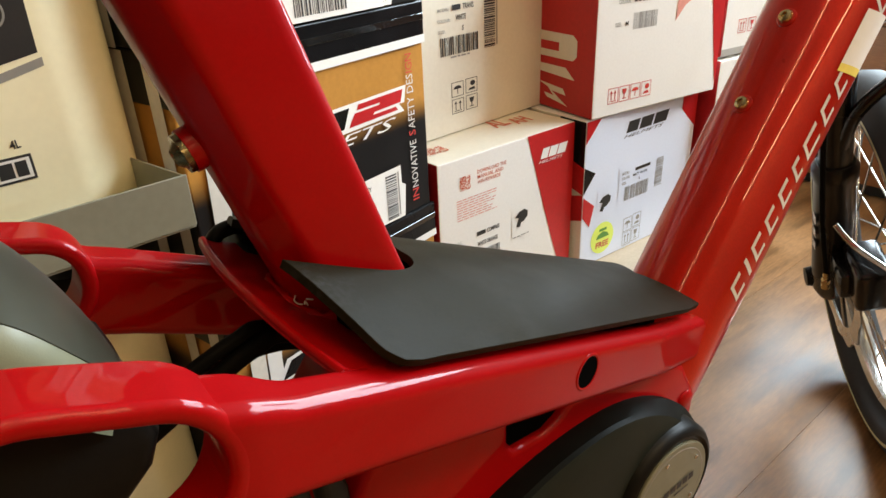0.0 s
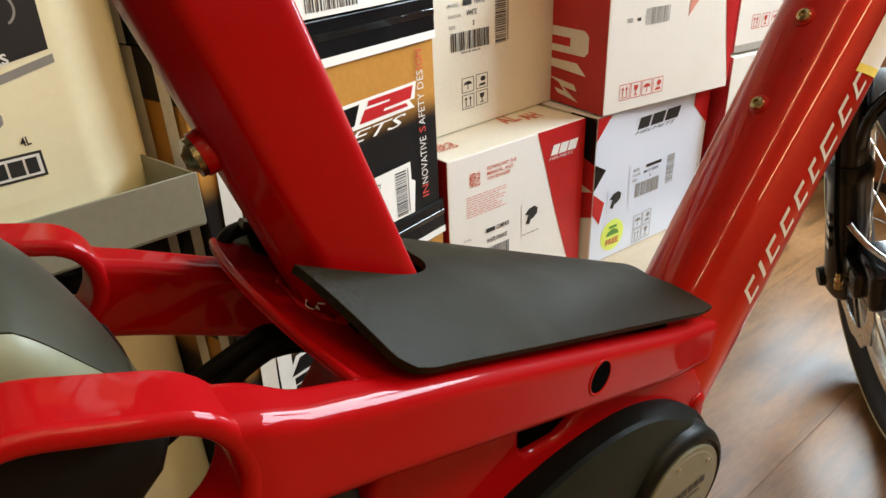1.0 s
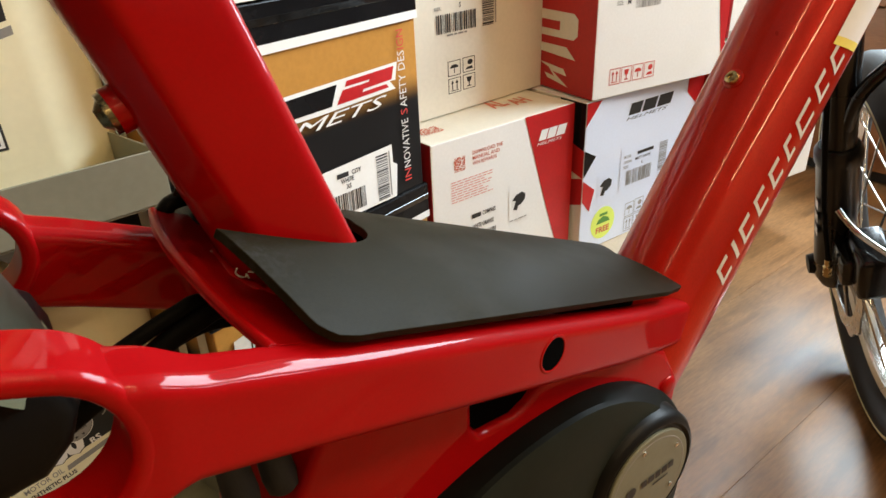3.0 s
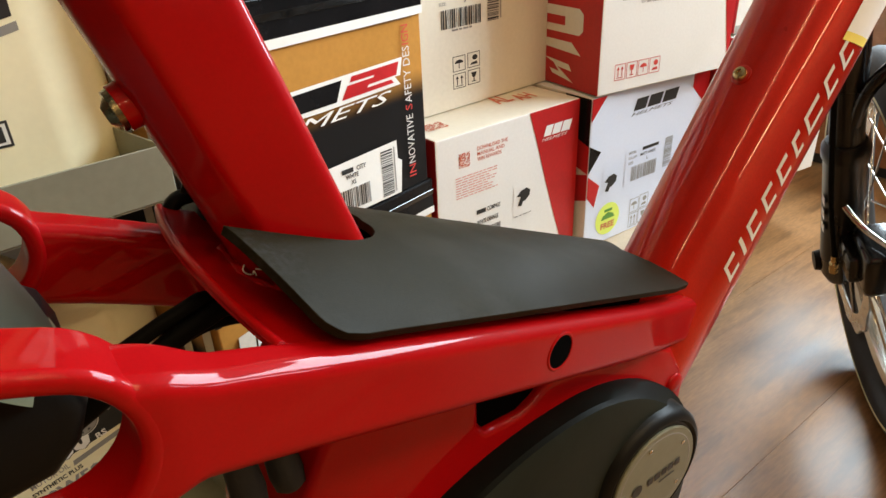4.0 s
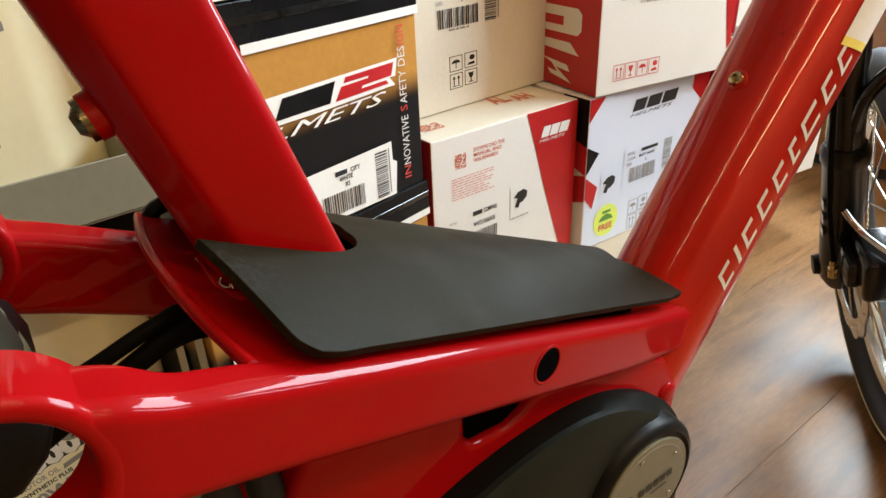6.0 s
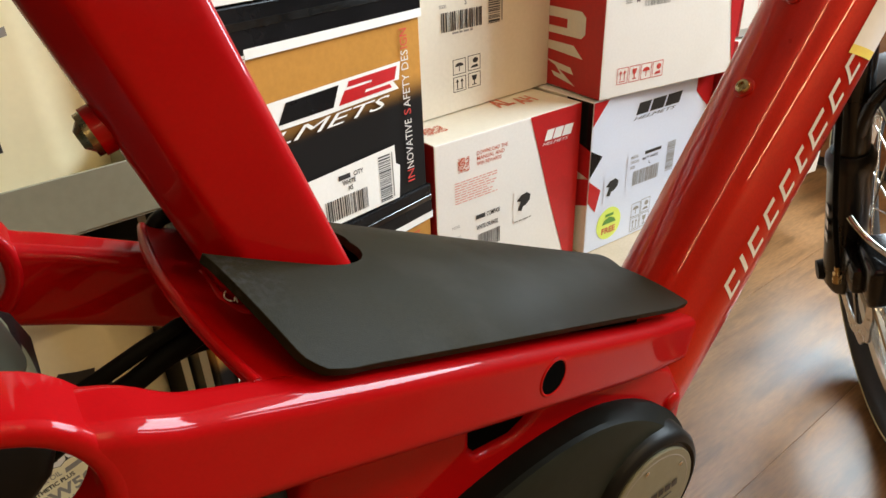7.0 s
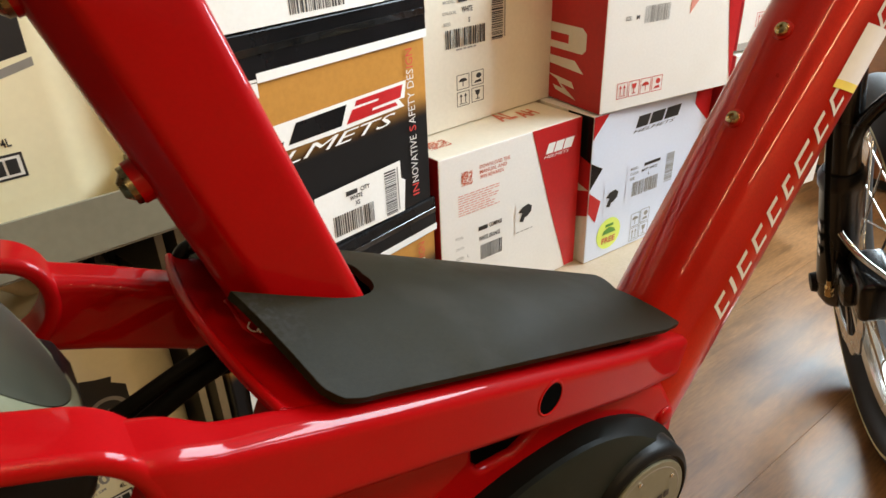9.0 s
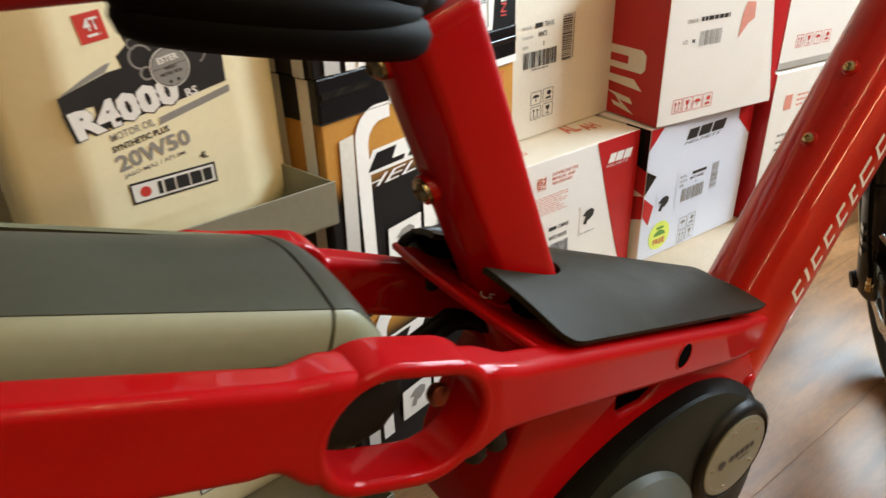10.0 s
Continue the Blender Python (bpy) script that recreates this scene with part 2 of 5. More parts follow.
def block(x0, x1, y0, y1, z0, z1, bevel=0.0, segments=2):
    bm = bmesh.new()
    bmesh.ops.create_cube(bm, size=1.0)
    move(bm, Matrix.Translation(((x0 + x1) / 2, (y0 + y1) / 2, (z0 + z1) / 2)) @ Matrix.Diagonal((x1 - x0, y1 - y0, z1 - z0, 1)))
    if bevel:
        bmesh.ops.bevel(bm, geom=bm.edges[:], offset=bevel, segments=segments, profile=0.5, affect="EDGES")
    return bm


def sweep(points, section, up=(0, 0, 1), closed=False, cap=True):
    """Carry a closed section (a function of the step that gives pairs across, up) along points."""
    bm = bmesh.new()
    pts = [Vector(p) for p in points]
    rings, last = [], None
    for i, p in enumerate(pts):
        a = pts[(i - 1) % len(pts)] if (i or closed) else p
        b = pts[(i + 1) % len(pts)] if (i < len(pts) - 1 or closed) else p
        t = (b - a).normalized()
        u = Vector(up) - t * t.dot(Vector(up))
        if u.length < 1e-3:
            u = Vector((1, 0, 0)) - t * t.x
        u.normalize()
        s = t.cross(u)
        rings.append([bm.verts.new(p + s * c + u * d) for c, d in section(i)])
    n = len(rings[0])
    for i in range(len(rings) - (0 if closed else 1)):
        r, q = rings[i], rings[(i + 1) % len(rings)]
        for k in range(n):
            bm.faces.new((r[k], r[(k + 1) % n], q[(k + 1) % n], q[k]))
    if cap and not closed:
        bm.faces.new(rings[0][::-1])
        bm.faces.new(rings[-1])
    bmesh.ops.recalc_face_normals(bm, faces=bm.faces)
    return bm


def round_rect(w, h, r, n=5):
    out = []
    for cx, cy, a0 in ((w / 2 - r, h / 2 - r, 0), (-w / 2 + r, h / 2 - r, 90), (-w / 2 + r, -h / 2 + r, 180), (w / 2 - r, -h / 2 + r, 270)):
        for k in range(n + 1):
            a = radians(a0 + 90 * k / n)
            out.append((cx + r * math.cos(a), cy + r * math.sin(a)))
    return out


def circle(r, n=24, squash=1.0):
    return [(r * math.cos(2 * math.pi * k / n), r * squash * math.sin(2 * math.pi * k / n)) for k in range(n)]


def tube(points, r, n=12):
    return sweep(points, lambda i: circle(r, n))


def curve_points(ctrl, n=40):
    """A smooth line through control points (Catmull-Rom)."""
    c = [Vector(p) for p in ctrl]
    c = [c[0] * 2 - c[1]] + c + [c[-1] * 2 - c[-2]]
    out, m = [], len(c) - 3
    for k in range(n + 1):
        s = min(k / n * m, m - 1e-6)
        i, t = int(s), s - int(s)
        p0, p1, p2, p3 = c[i:i + 4]
        out.append(0.5 * ((2 * p1) + (p2 - p0) * t + (2 * p0 - 5 * p1 + 4 * p2 - p3) * t * t + (3 * p1 - p0 - 3 * p2 + p3) * t ** 3))
    return out


def lathe(profile, n=40):
    """Turn (radius, height) pairs round z."""
    bm = bmesh.new()
    rings = []
    for r, z in profile:
        rings.append([bm.verts.new((r * math.cos(2 * math.pi * k / n), r * math.sin(2 * math.pi * k / n), z)) for k in range(n)] if r > 1e-6 else [bm.verts.new((0, 0, z))])
    for a, b in zip(rings, rings[1:]):
        for k in range(n):
            f = [a[k % len(a)], a[(k + 1) % len(a)], b[(k + 1) % len(b)], b[k % len(b)]]
            f = list(dict.fromkeys(f))
            if len(f) > 2:
                bm.faces.new(f)
    bmesh.ops.recalc_face_normals(bm, faces=bm.faces)
    return bm


def slab(outline, depth, bevel=0.0, segments=2, holes=()):
    """An outline in x, z given thickness from y = 0 to y = depth, with holes cut through it by bridging."""
    bm = bmesh.new()
    loops = [outline, *holes]
    edges = []
    for pts in loops:
        vs = [bm.verts.new((x, 0, z)) for x, z in pts]
        edges += [bm.edges.new((vs[i], vs[(i + 1) % len(vs)])) for i in range(len(vs))]
    bmesh.ops.triangle_fill(bm, use_beauty=True, use_dissolve=not holes, edges=edges)
    res = bmesh.ops.extrude_face_region(bm, geom=bm.faces[:])
    bmesh.ops.translate(bm, vec=(0, depth, 0), verts=[v for v in res["geom"] if isinstance(v, bmesh.types.BMVert)])
    bmesh.ops.recalc_face_normals(bm, faces=bm.faces)
    if bevel:
        rim = [e for e in bm.edges if len(e.link_faces) == 2 and abs(e.link_faces[0].normal.dot(e.link_faces[1].normal)) < 0.3 and abs(e.verts[0].co.y - e.verts[1].co.y) < 1e-6]
        bmesh.ops.bevel(bm, geom=rim, offset=bevel, segments=segments, profile=0.5, affect="EDGES")
    return bm


def letters(text, height, width=None, bold=0.0, shear=0.0):
    """Words as a flat mesh in x, z, from the lower left corner; bold widens the strokes."""
    cu = bpy.data.curves.new("words", "FONT")
    cu.body, cu.size, cu.offset, cu.shear, cu.resolution_u = text, 1.0, bold, shear, 2
    ob = bpy.data.objects.new("words", cu)
    scene.collection.objects.link(ob)
    me = bpy.data.meshes.new_from_object(ob.evaluated_get(bpy.context.evaluated_depsgraph_get()))
    bpy.data.objects.remove(ob)
    bm = bmesh.new()
    bm.from_mesh(me)
    bpy.data.meshes.remove(me)
    xs, ys = [v.co.x for v in bm.verts], [v.co.y for v in bm.verts]
    k = height / (max(ys) - min(ys))
    kx = width / (max(xs) - min(xs)) if width else k
    for v in bm.verts:
        v.co = Vector(((v.co.x - min(xs)) * kx, 0, (v.co.y - min(ys)) * k))
    return bm


def patch(outline):
    """A flat print in x, z."""
    bm = bmesh.new()
    face = bm.faces.new([bm.verts.new((x, 0, z)) for x, z in outline])
    face.normal_update()
    if face.normal.y > 0:
        bmesh.ops.reverse_faces(bm, faces=bm.faces)
    return bm


def oblong(x0, x1, z0, z1):
    return patch([(x0, z0), (x1, z0), (x1, z1), (x0, z1)])


def strips(rects):
    return join(*[oblong(*r) for r in rects])


def bars(x0, x1, z0, z1, seed, upright=True):
    """The bars of a bar code."""
    rng, out, s = random.Random(seed), [], 0.0
    while s < 0.97:
        w, gap = rng.choice((0.012, 0.02, 0.032)), rng.choice((0.012, 0.02, 0.028))
        e = min(1, s + w)
        out.append((x0 + s * (x1 - x0), x0 + e * (x1 - x0), z0, z1) if upright else (x0, x1, z0 + s * (z1 - z0), z0 + e * (z1 - z0)))
        s = e + gap
    return strips(out)


def lines(x0, x1, z_top, count, height, step, seed):
    """Print too small to read: short bars."""
    rng, out = random.Random(seed), []
    for k in range(count):
        x, z = x0, z_top - k * step
        end = x1 - rng.random() * 0.3 * (x1 - x0)
        while x < end:
            w = rng.uniform(0.004, 0.010)
            out.append((x, min(end, x + w), z - height, z))
            x += w + 0.0016
    return strips(out)


# ---- the room ----
RX0, RX1, RY0, RY1, RZ = -3.3, EAST_X, -3.5, 1.15, 2.6
floor = tagged(link_mesh("floor", block(RX0, RX1, RY0, RY1, -0.08, -0.004), material("floor_underlay", (0.08, 0.06, 0.045), rough=0.8)),
               "light oak laminate floor with a satin shine", "floor", kind="structure")
tagged(link_mesh("ceiling", block(RX0, RX1, RY0, RY1, RZ, RZ + 0.1), CEILING_PAINT), "plain cream painted ceiling of the shop", "ceiling", kind="structure")
tagged(link_mesh("wall_north", block(RX0, RX1, RY1, RY1 + 0.12, -0.08, RZ + 0.1), WALL_PAINT), "plain beige wall behind the boxes", "wall", kind="structure")
tagged(link_mesh("wall_south", block(RX0, RX1, RY0 - 0.12, RY0, -0.08, RZ + 0.1), WALL_BOUNCE), "unseen shop wall, pale cream to bounce fill light", "wall", kind="structure")
tagged(link_mesh("wall_west", block(RX0 - 0.12, RX0, RY0 - 0.12, RY1 + 0.12, -0.08, RZ + 0.1), WALL_PAINT), "plain beige shop wall", "wall", kind="structure")
wall, cuts = [], sorted({RY0 - 0.12, RY1 + 0.12, *[y for o in OPENINGS for y in o[:2]]})
for y0, y1 in zip(cuts, cuts[1:]):
    edges = [-0.08] + [z for o in sorted(OPENINGS, key=lambda o: o[2]) if o[0] <= y0 and y1 <= o[1] for z in o[2:4]] + [RZ + 0.1]
    wall += [block(RX1, RX1 + 0.15, y0, y1, edges[k], edges[k + 1]) for k in range(0, len(edges), 2)]
tagged(link_mesh("wall_east", join(*wall), WALL_PAINT), "beige wall with white-framed shop windows", "wall", kind="structure")
for name, label, (y0, y1, z0, z1, _, _) in zip(("window_1", "window_2", "window_3"), ("wide white-framed shop window letting in daylight", "narrow white-framed side window letting in daylight", "low white-framed window letting in daylight"), OPENINGS):
    window = tagged(empty(name, Matrix.Translation((RX1 + 0.05, 0, 0))), label, "window", kind="structure")
    ym = (y0 + y1) / 2
    part("window_frame", join(block(0, 0.06, y0, y1, z0, z0 + 0.05, 0.004), block(0, 0.06, y0, y1, z1 - 0.05, z1, 0.004),
                              *[block(0, 0.06, y - 0.025, y + 0.025, z0 + 0.05, z1 - 0.05, 0.004) for y in (y0 + 0.025, ym, y1 - 0.025)]), FRAME_PAINT, window)
    for a, b in ((y0 + 0.05, ym - 0.025), (ym + 0.025, y1 - 0.05)):
        pane = part("pane", block(0.025, 0.031, a, b, z0 + 0.05, z1 - 0.05), GLASS, window)
        pane.visible_shadow = False
tagged(link_mesh("pavement", block(RX1 + 0.16, 40, -30, 30, -0.2, -0.1), material("street_concrete", (0.30, 0.30, 0.29), rough=0.8)), "pale grey street outside the window", "pavement", kind="structure")

# the last of these fixtures is made up to house the fill lamp
for lx, ly, long, wide, _ in LAMPS:
    lamp = tagged(empty("ceiling_light", Matrix.Translation((lx, ly, RZ))), "slim warm-white tube light, set unseen on the ceiling", "ceiling light", "ceiling lights")
    part("housing", block(-long / 2 - 0.04, long / 2 + 0.04, -wide / 2 - 0.02, wide / 2 + 0.02, -0.05, 0.0, 0.006), FRAME_PAINT, lamp)
    part("diffuser", block(-long / 2 - 0.02, long / 2 + 0.02, -wide / 2 - 0.002, wide / 2 + 0.002, -0.066, -0.05, 0.004), LAMP_GLOW, lamp)

# brown wooden bench along the window wall, on a recessed dark base
BENCH_WOOD = material("reddish_brown_wood", (0.20, 0.075, 0.026), rough=0.42, spec=0.3, vary=0.3, vary_scale=7, fine_scale=160, bump=0.12, bump_scale=80, stretch=(1, 0.35, 3))
bench = tagged(empty("display_bench", Matrix.Translation((1.50, 0, 0))), "low reddish-brown wooden bench standing by the window wall", "bench")
part("base", block(0.03, 0.36, -0.26, 1.08, 0.0, 0.03, 0.002), SHELF_DARK, bench, "dark recessed base")
part("bench_top", block(-0.012, 0.38, -0.30, 1.12, 0.335, 0.357, 0.003), BENCH_WOOD, bench)
for y0, y1 in ((-0.28, 0.172), (0.176, 0.628), (0.632, 1.10)):
    part("front_panel", block(0.0, 0.018, y0, y1, 0.03, 0.332, 0.002), BENCH_WOOD, bench)
part("carcass", block(0.020, 0.36, -0.28, 1.10, 0.031, 0.334), BENCH_WOOD, bench)

# a low plinth carries the stacked boxes
tagged(link_mesh("plinth", block(0.492, 1.02, 0.41, 1.1, 0.0, 0.098, 0.003), material("pale_chipboard", (0.55, 0.44, 0.32), rough=0.6, vary=0.12, vary_scale=12, fine_scale=300)),
       "low pale chipboard plinth standing on the floor", "plinth")
# ---- the bicycle: x ahead, y to its left, z up, from under the seat tube ----
bike = tagged(empty("bicycle", pose(0.108, 0.228, 0.0, 0, 0, -7.0)), "glossy red electric bicycle with a black step plate", "bicycle")
SLOPE = -0.395
RING_U, RING_V, RING_L, RING_H, RING_R = 0.0035, -0.0028, 0.0755, 0.0500, 0.0249
TILT_C, TILT_S = math.cos(math.atan(SLOPE)), math.sin(math.atan(SLOPE))


def from_rail(u, v):
    """Along and across the rail's slope, from the middle of its eye, to a and z."""
    return -0.064 + u * TILT_C - v * TILT_S, 0.455 + u * TILT_S + v * TILT_C


def densify(points, per_side=10):
    """Adds points along the four straight sides of a rounded section."""
    out, n = [], len(points)
    span = [math.hypot(points[(i + 1) % n][0] - points[i][0], points[(i + 1) % n][1] - points[i][1]) for i in range(n)]
    longest = sorted(range(n), key=lambda i: -span[i])[:4]
    for i in range(n):
        p, q = points[i], points[(i + 1) % n]
        steps = per_side if i in longest else 1
        out += [(p[0] + (q[0] - p[0]) * k / steps, p[1] + (q[1] - p[1]) * k / steps) for k in range(steps)]
    return out


def rail(side):
    """One of the two long beams: a rear bar, a flat eye, and a front bar that runs in to the down tube."""
    ease = lambda x: max(0.0, min(1.0, x)) ** 2 * (3 - 2 * max(0.0, min(1.0, x)))
    outer = lambda a: 0.083 if a < -0.02 else 0.083 - 0.0438 * (a + 0.02) / 0.28 - 0.0055 * ease((a - 0.20) / 0.08)
    low, high = (-0.0125, 0.0190) if side < 0 else (-0.0252, 0.0090)
    eye_v, eye_h, eye_r = (RING_V, RING_H, RING_R) if side < 0 else (RING_V - 0.0035, RING_H - 0.0070, RING_R - 0.0035)
    wide = 0.0180 if side < 0 else 0.0225
    wall = lambda v: RING_L / 2 - eye_r + math.sqrt(max(0.0, eye_r ** 2 - max(0.0, abs(v - eye_v) - (eye_h / 2 - eye_r)) ** 2))
    mid = RING_U if side < 0 else RING_U - 0.007
    sink = 0.0 if side < 0 else 0.0055
    made = []
    for sign in (-1, 1):
        steps = [0.010 + 0.046 * k / 16 for k in range(17)] + ([0.06 + 0.30 * k / 8 for k in range(9)] if sign < 0 else [0.058 + 0.301 * k / 12 for k in range(13)])
        bm, rows = bmesh.new(), []
        for x in steps:
            flare = ease(1 - (x - 0.034) / 0.020) if side < 0 or sign < 0 else ease(1 - (x - 0.022) / 0.016)
            top, bottom = high + (0.0022 if side < 0 else 0.0055) * flare, low - (0.0110 + (low + 0.0125)) * flare
            top -= 0.0025 * max(0.0, x - 0.1) / 0.2 if sign > 0 else 0.0
            bottom -= 0.0050 * ease((x - 0.036) / 0.03) if side < 0 and sign < 0 else 0.0
            top -= sink * (ease((x - 0.030) / 0.05) * 0.7 if sign < 0 else 0.0)
            w = (wide - (0.004 * max(0.0, x - 0.06) / 0.28 if sign > 0 else 0)) * (1 - flare) + 0.0235 * flare
            row = []
            for c, d in densify(round_rect(w, top - bottom, 0.0052 + (0.0006 if sign > 0 else -0.0010) * ease((x - 0.05) / 0.03), 6)):
                v = (top + bottom) / 2 + d
                u = mid + sign * max(x, wall(v))
                a, z = from_rail(u, v)
                row.append(bm.verts.new((a, -(outer(a) + 0.0003 * flare - w / 2) + c * -1, z)))
            rows.append(row)
        n = len(rows[0])
        for r, q in zip(rows, rows[1:]):
            for k in range(n):
                bm.faces.new((r[k], r[(k + 1) % n], q[(k + 1) % n], q[k]))
        bm.faces.new(rows[-1])
        bmesh.ops.recalc_face_normals(bm, faces=bm.faces)
        made.append(bm)
    path = []
    for x, y in round_rect(RING_L, eye_h, eye_r, 10):
        a, z = from_rail(mid + x, eye_v + y - sink * max(0.0, min(1.0, 0.5 - x / 0.06)))
        path.append((a, -0.0834 + 0.0120, z))
    made.append(sweep(path, lambda i: round_rect(0.0066, 0.0240, 0.0028, 5), up=(0, 1, 0), closed=True))
    bm = join(*made)
    if side > 0:
        move(bm, Matrix.Translation((0, -0.006, 0)) @ Matrix.Diagonal((1, -1, 1, 1)))
        bmesh.ops.reverse_faces(bm, faces=bm.faces)
    ob = part("rail", bm, RED, bike, smooth=55)
    ob.modifiers.new("even_flats", "WEIGHTED_NORMAL").keep_sharp = True
    return ob


near_rail = rail(-1)
rail(1)
part("paint_chip", move(lathe([(0.00065, 0.0), (0.0005, 0.0002), (0, 0.0002)], 7), Matrix.Translation((-0.0016, -0.0791, 0.4477)) @ Vector((0.354, -0.765, 0.539)).to_track_quat("Z", "Y").to_matrix().to_4x4()), CARD_KRAFT, near_rail, "pale chip in the paint")

# the bridge between the rails, from which the seat tube rises
bm, rows = bmesh.new(), []
for j in range(33):
    b = -0.064 + 0.124 * j / 32
    a0 = 0.0078 + 1.65 * b * b
    row = []
    for i in range(13):
        a = a0 + (0.080 - a0) * i / 12
        sag = 0.0045 * math.sin(math.pi * i / 12) * (1 - (b / 0.07) ** 2)
        row.append(bm.verts.new((a, b * (1 - 0.16 * i / 12), 0.4488 + SLOPE * (a - 0.010) - sag - 0.6 * b * b)))
    rows.append(row)
for r, q in zip(rows, rows[1:]):
    for i in range(12):
        bm.faces.new((r[i], q[i], q[i + 1], r[i + 1]))
rim = [r[0].co + Vector((0.0008, 0, -0.0014)) for r in rows]
bmesh.ops.recalc_face_normals(bm, faces=bm.faces)
bmesh.ops.solidify(bm, geom=bm.faces[:], thickness=0.003)
bm = join(bm, tube(rim, 0.0019, 12))
part("bridge", bm, RED, bike, smooth=50)

# seat tube: flat sides, rounded in front, with long facets towards the back
def rounded(points, radii, n=5):
    """A closed outline whose corners are rounded by arcs of the given reach."""
    out, k = [], len(points)
    for i, p in enumerate(points):
        p, a, b = Vector(p), Vector(points[i - 1]), Vector(points[(i + 1) % k])
        p0, p1 = p + (a - p).normalized() * radii[i], p + (b - p).normalized() * radii[i]
        for j in range(n + 1):
            t = j / n
            out.append(tuple(p0 * (1 - t) ** 2 + p * 2 * t * (1 - t) + p1 * t * t))
    return out


seat_a = lambda z: 0.0457 - 0.3454 * (z - 0.45)
HALF_B, FRONT, FLAT, BACK = 0.0206, 0.0208, -0.0124, -0.0226


def seat_section(k=1.0):
    pts = [(-HALF_B, FRONT), (HALF_B, FRONT), (HALF_B, FLAT), (HALF_B - 0.0122, BACK), (-HALF_B + 0.0122, BACK), (-HALF_B, FLAT)]
    return [(x * k, y * k) for x, y in rounded(pts, (0.0075, 0.0075, 0.0034, 0.0042, 0.0042, 0.0034))]


seat_pts = [(seat_a(z), 0, z) for z in (0.33, 0.40, 0.44, 0.48, 0.52, 0.55, 0.580)]
bm = sweep(seat_pts, lambda i: seat_section(), up=(1, 0, 0))
seat_tube = part("seat_tube", bm, RED, bike, smooth=40)
collar_pts = [(seat_a(z), 0, z) for z in (0.578, 0.5795, 0.584, 0.5855)]
part("collar", sweep(collar_pts, lambda i: seat_section((0.985, 1.012, 1.012, 0.96)[i]), up=(1, 0, 0)), RED, seat_tube, smooth=40)
part("seat_post", tube([(seat_a(z), 0, z) for z in (0.56, 0.72)], 0.0150, 28), BLACK_GLOSS, seat_tube, "black seat post", smooth=60)


def stud(name, a, z, boss, length, r, mat, parent):
    """A round boss with a domed bolt, standing out behind the seat tube."""
    turn = Matrix.Translation((a, 0, z)) @ Matrix.Rotation(radians(-90 - 18), 4, "Y")
    ob = part(name, move(lathe([(0, -0.006), (r * 1.15, -0.006), (r * 1.1, boss), (0, boss)], 24), turn), RED, parent, smooth=40)
    part("bolt", move(lathe([(r * 0.98, boss - 0.002), (r, boss), (r * 0.98, boss + 0.002), (r * 0.75, length * 0.8), (r * 0.42, length), (r * 0.36, length - 0.002), (0, length - 0.002)], 24), turn), mat, ob, "dull brass-coloured bolt", smooth=40)


stud("bolt_boss", seat_a(0.507) - 0.0195, 0.5055, 0.0072, 0.0115, 0.0070, BOLT_DULL, seat_tube)
stud("clamp_boss", seat_a(0.566) - 0.0215, 0.566, 0.004, 0.009, 0.0066, BOLT_DULL, seat_tube)

# the weld where the seat tube meets the bridge
weld = [(seat_a(0.447) + x * 1.0, y, 0.4445 + SLOPE * 1.05 * (seat_a(0.447) + x - 0.01) + 0.0008 * math.sin(9 * i)) for i, (x, y) in enumerate(round_rect(0.046, 0.044, 0.012, 6))]
part("weld", sweep(weld, lambda i: circle(0.0026 + 0.0005 * math.sin(i * 2.4), 8), closed=True), RED, seat_tube, smooth=60)

# glints at the weld, painted as thin pale strokes beside it
for pts in ([(0.0252, -0.0100, 0.4432), (0.0240, -0.0112, 0.4420), (0.0246, -0.0130, 0.4412), (0.0256, -0.0146, 0.4412)], [(0.0279, -0.0131, 0.4420), (0.0298, -0.0153, 0.4420)], [(0.0258, -0.0160, 0.4418), (0.0266, -0.0150, 0.4424), (0.0268, -0.0166, 0.4412)]):
    part("paint_scratch", tube(curve_points(pts, 10), 0.0003, 6), SILVER_PRINT, seat_tube, "bright stroke painted as a glint at the weld", smooth=60)

# down tube
DT_R = 0.0347
DT0, DT1 = Vector((0.2659, 0, 0.2925)), Vector((0.5466, 0, 0.6945))
down_tube = part("down_tube", sweep([DT0.lerp(DT1, k / 10 - 0.06 * (k == 0)) for k in range(11)], lambda i: circle(DT_R, 56)), RED_CANDY, bike, smooth=60)
DT_AXIS = (DT1 - DT0).normalized()
DT_BACK = Vector((-DT_AXIS.z, 0, DT_AXIS.x))


def on_down_tube(s, angle, lift):
    """A frame on the tube's skin: s metres along its axis, angle from its upper side towards its right side."""
    out = (DT_BACK * math.cos(angle) + Vector((0, -1, 0)) * math.sin(angle)).normalized()
    p = DT0 + DT_AXIS * s + out * (DT_R + lift)
    return p, out


for s, side_turn in ((0.1718, -3.6), (0.2294, -2.6)):
    p, out = on_down_tube(s, radians(side_turn), 0)
    m = Matrix.Translation(p) @ out.to_track_quat("Z", "Y").to_matrix().to_4x4()
    boss = part("cage_boss", move(lathe([(0.0060, -0.003), (0.0060, 0.0006), (0.0045, 0.0012), (0, 0.0012)], 24), m), RED_CANDY, down_tube, smooth=40)
    part("cage_bolt", move(lathe([(0.0042, 0.0008), (0.0044, 0.0020), (0.0037, 0.0034), (0.0020, 0.0040), (0.0018, 0.0025), (0, 0.0024)], 20), m), BRASS, boss, "gold-coloured button-head bolt", smooth=40)

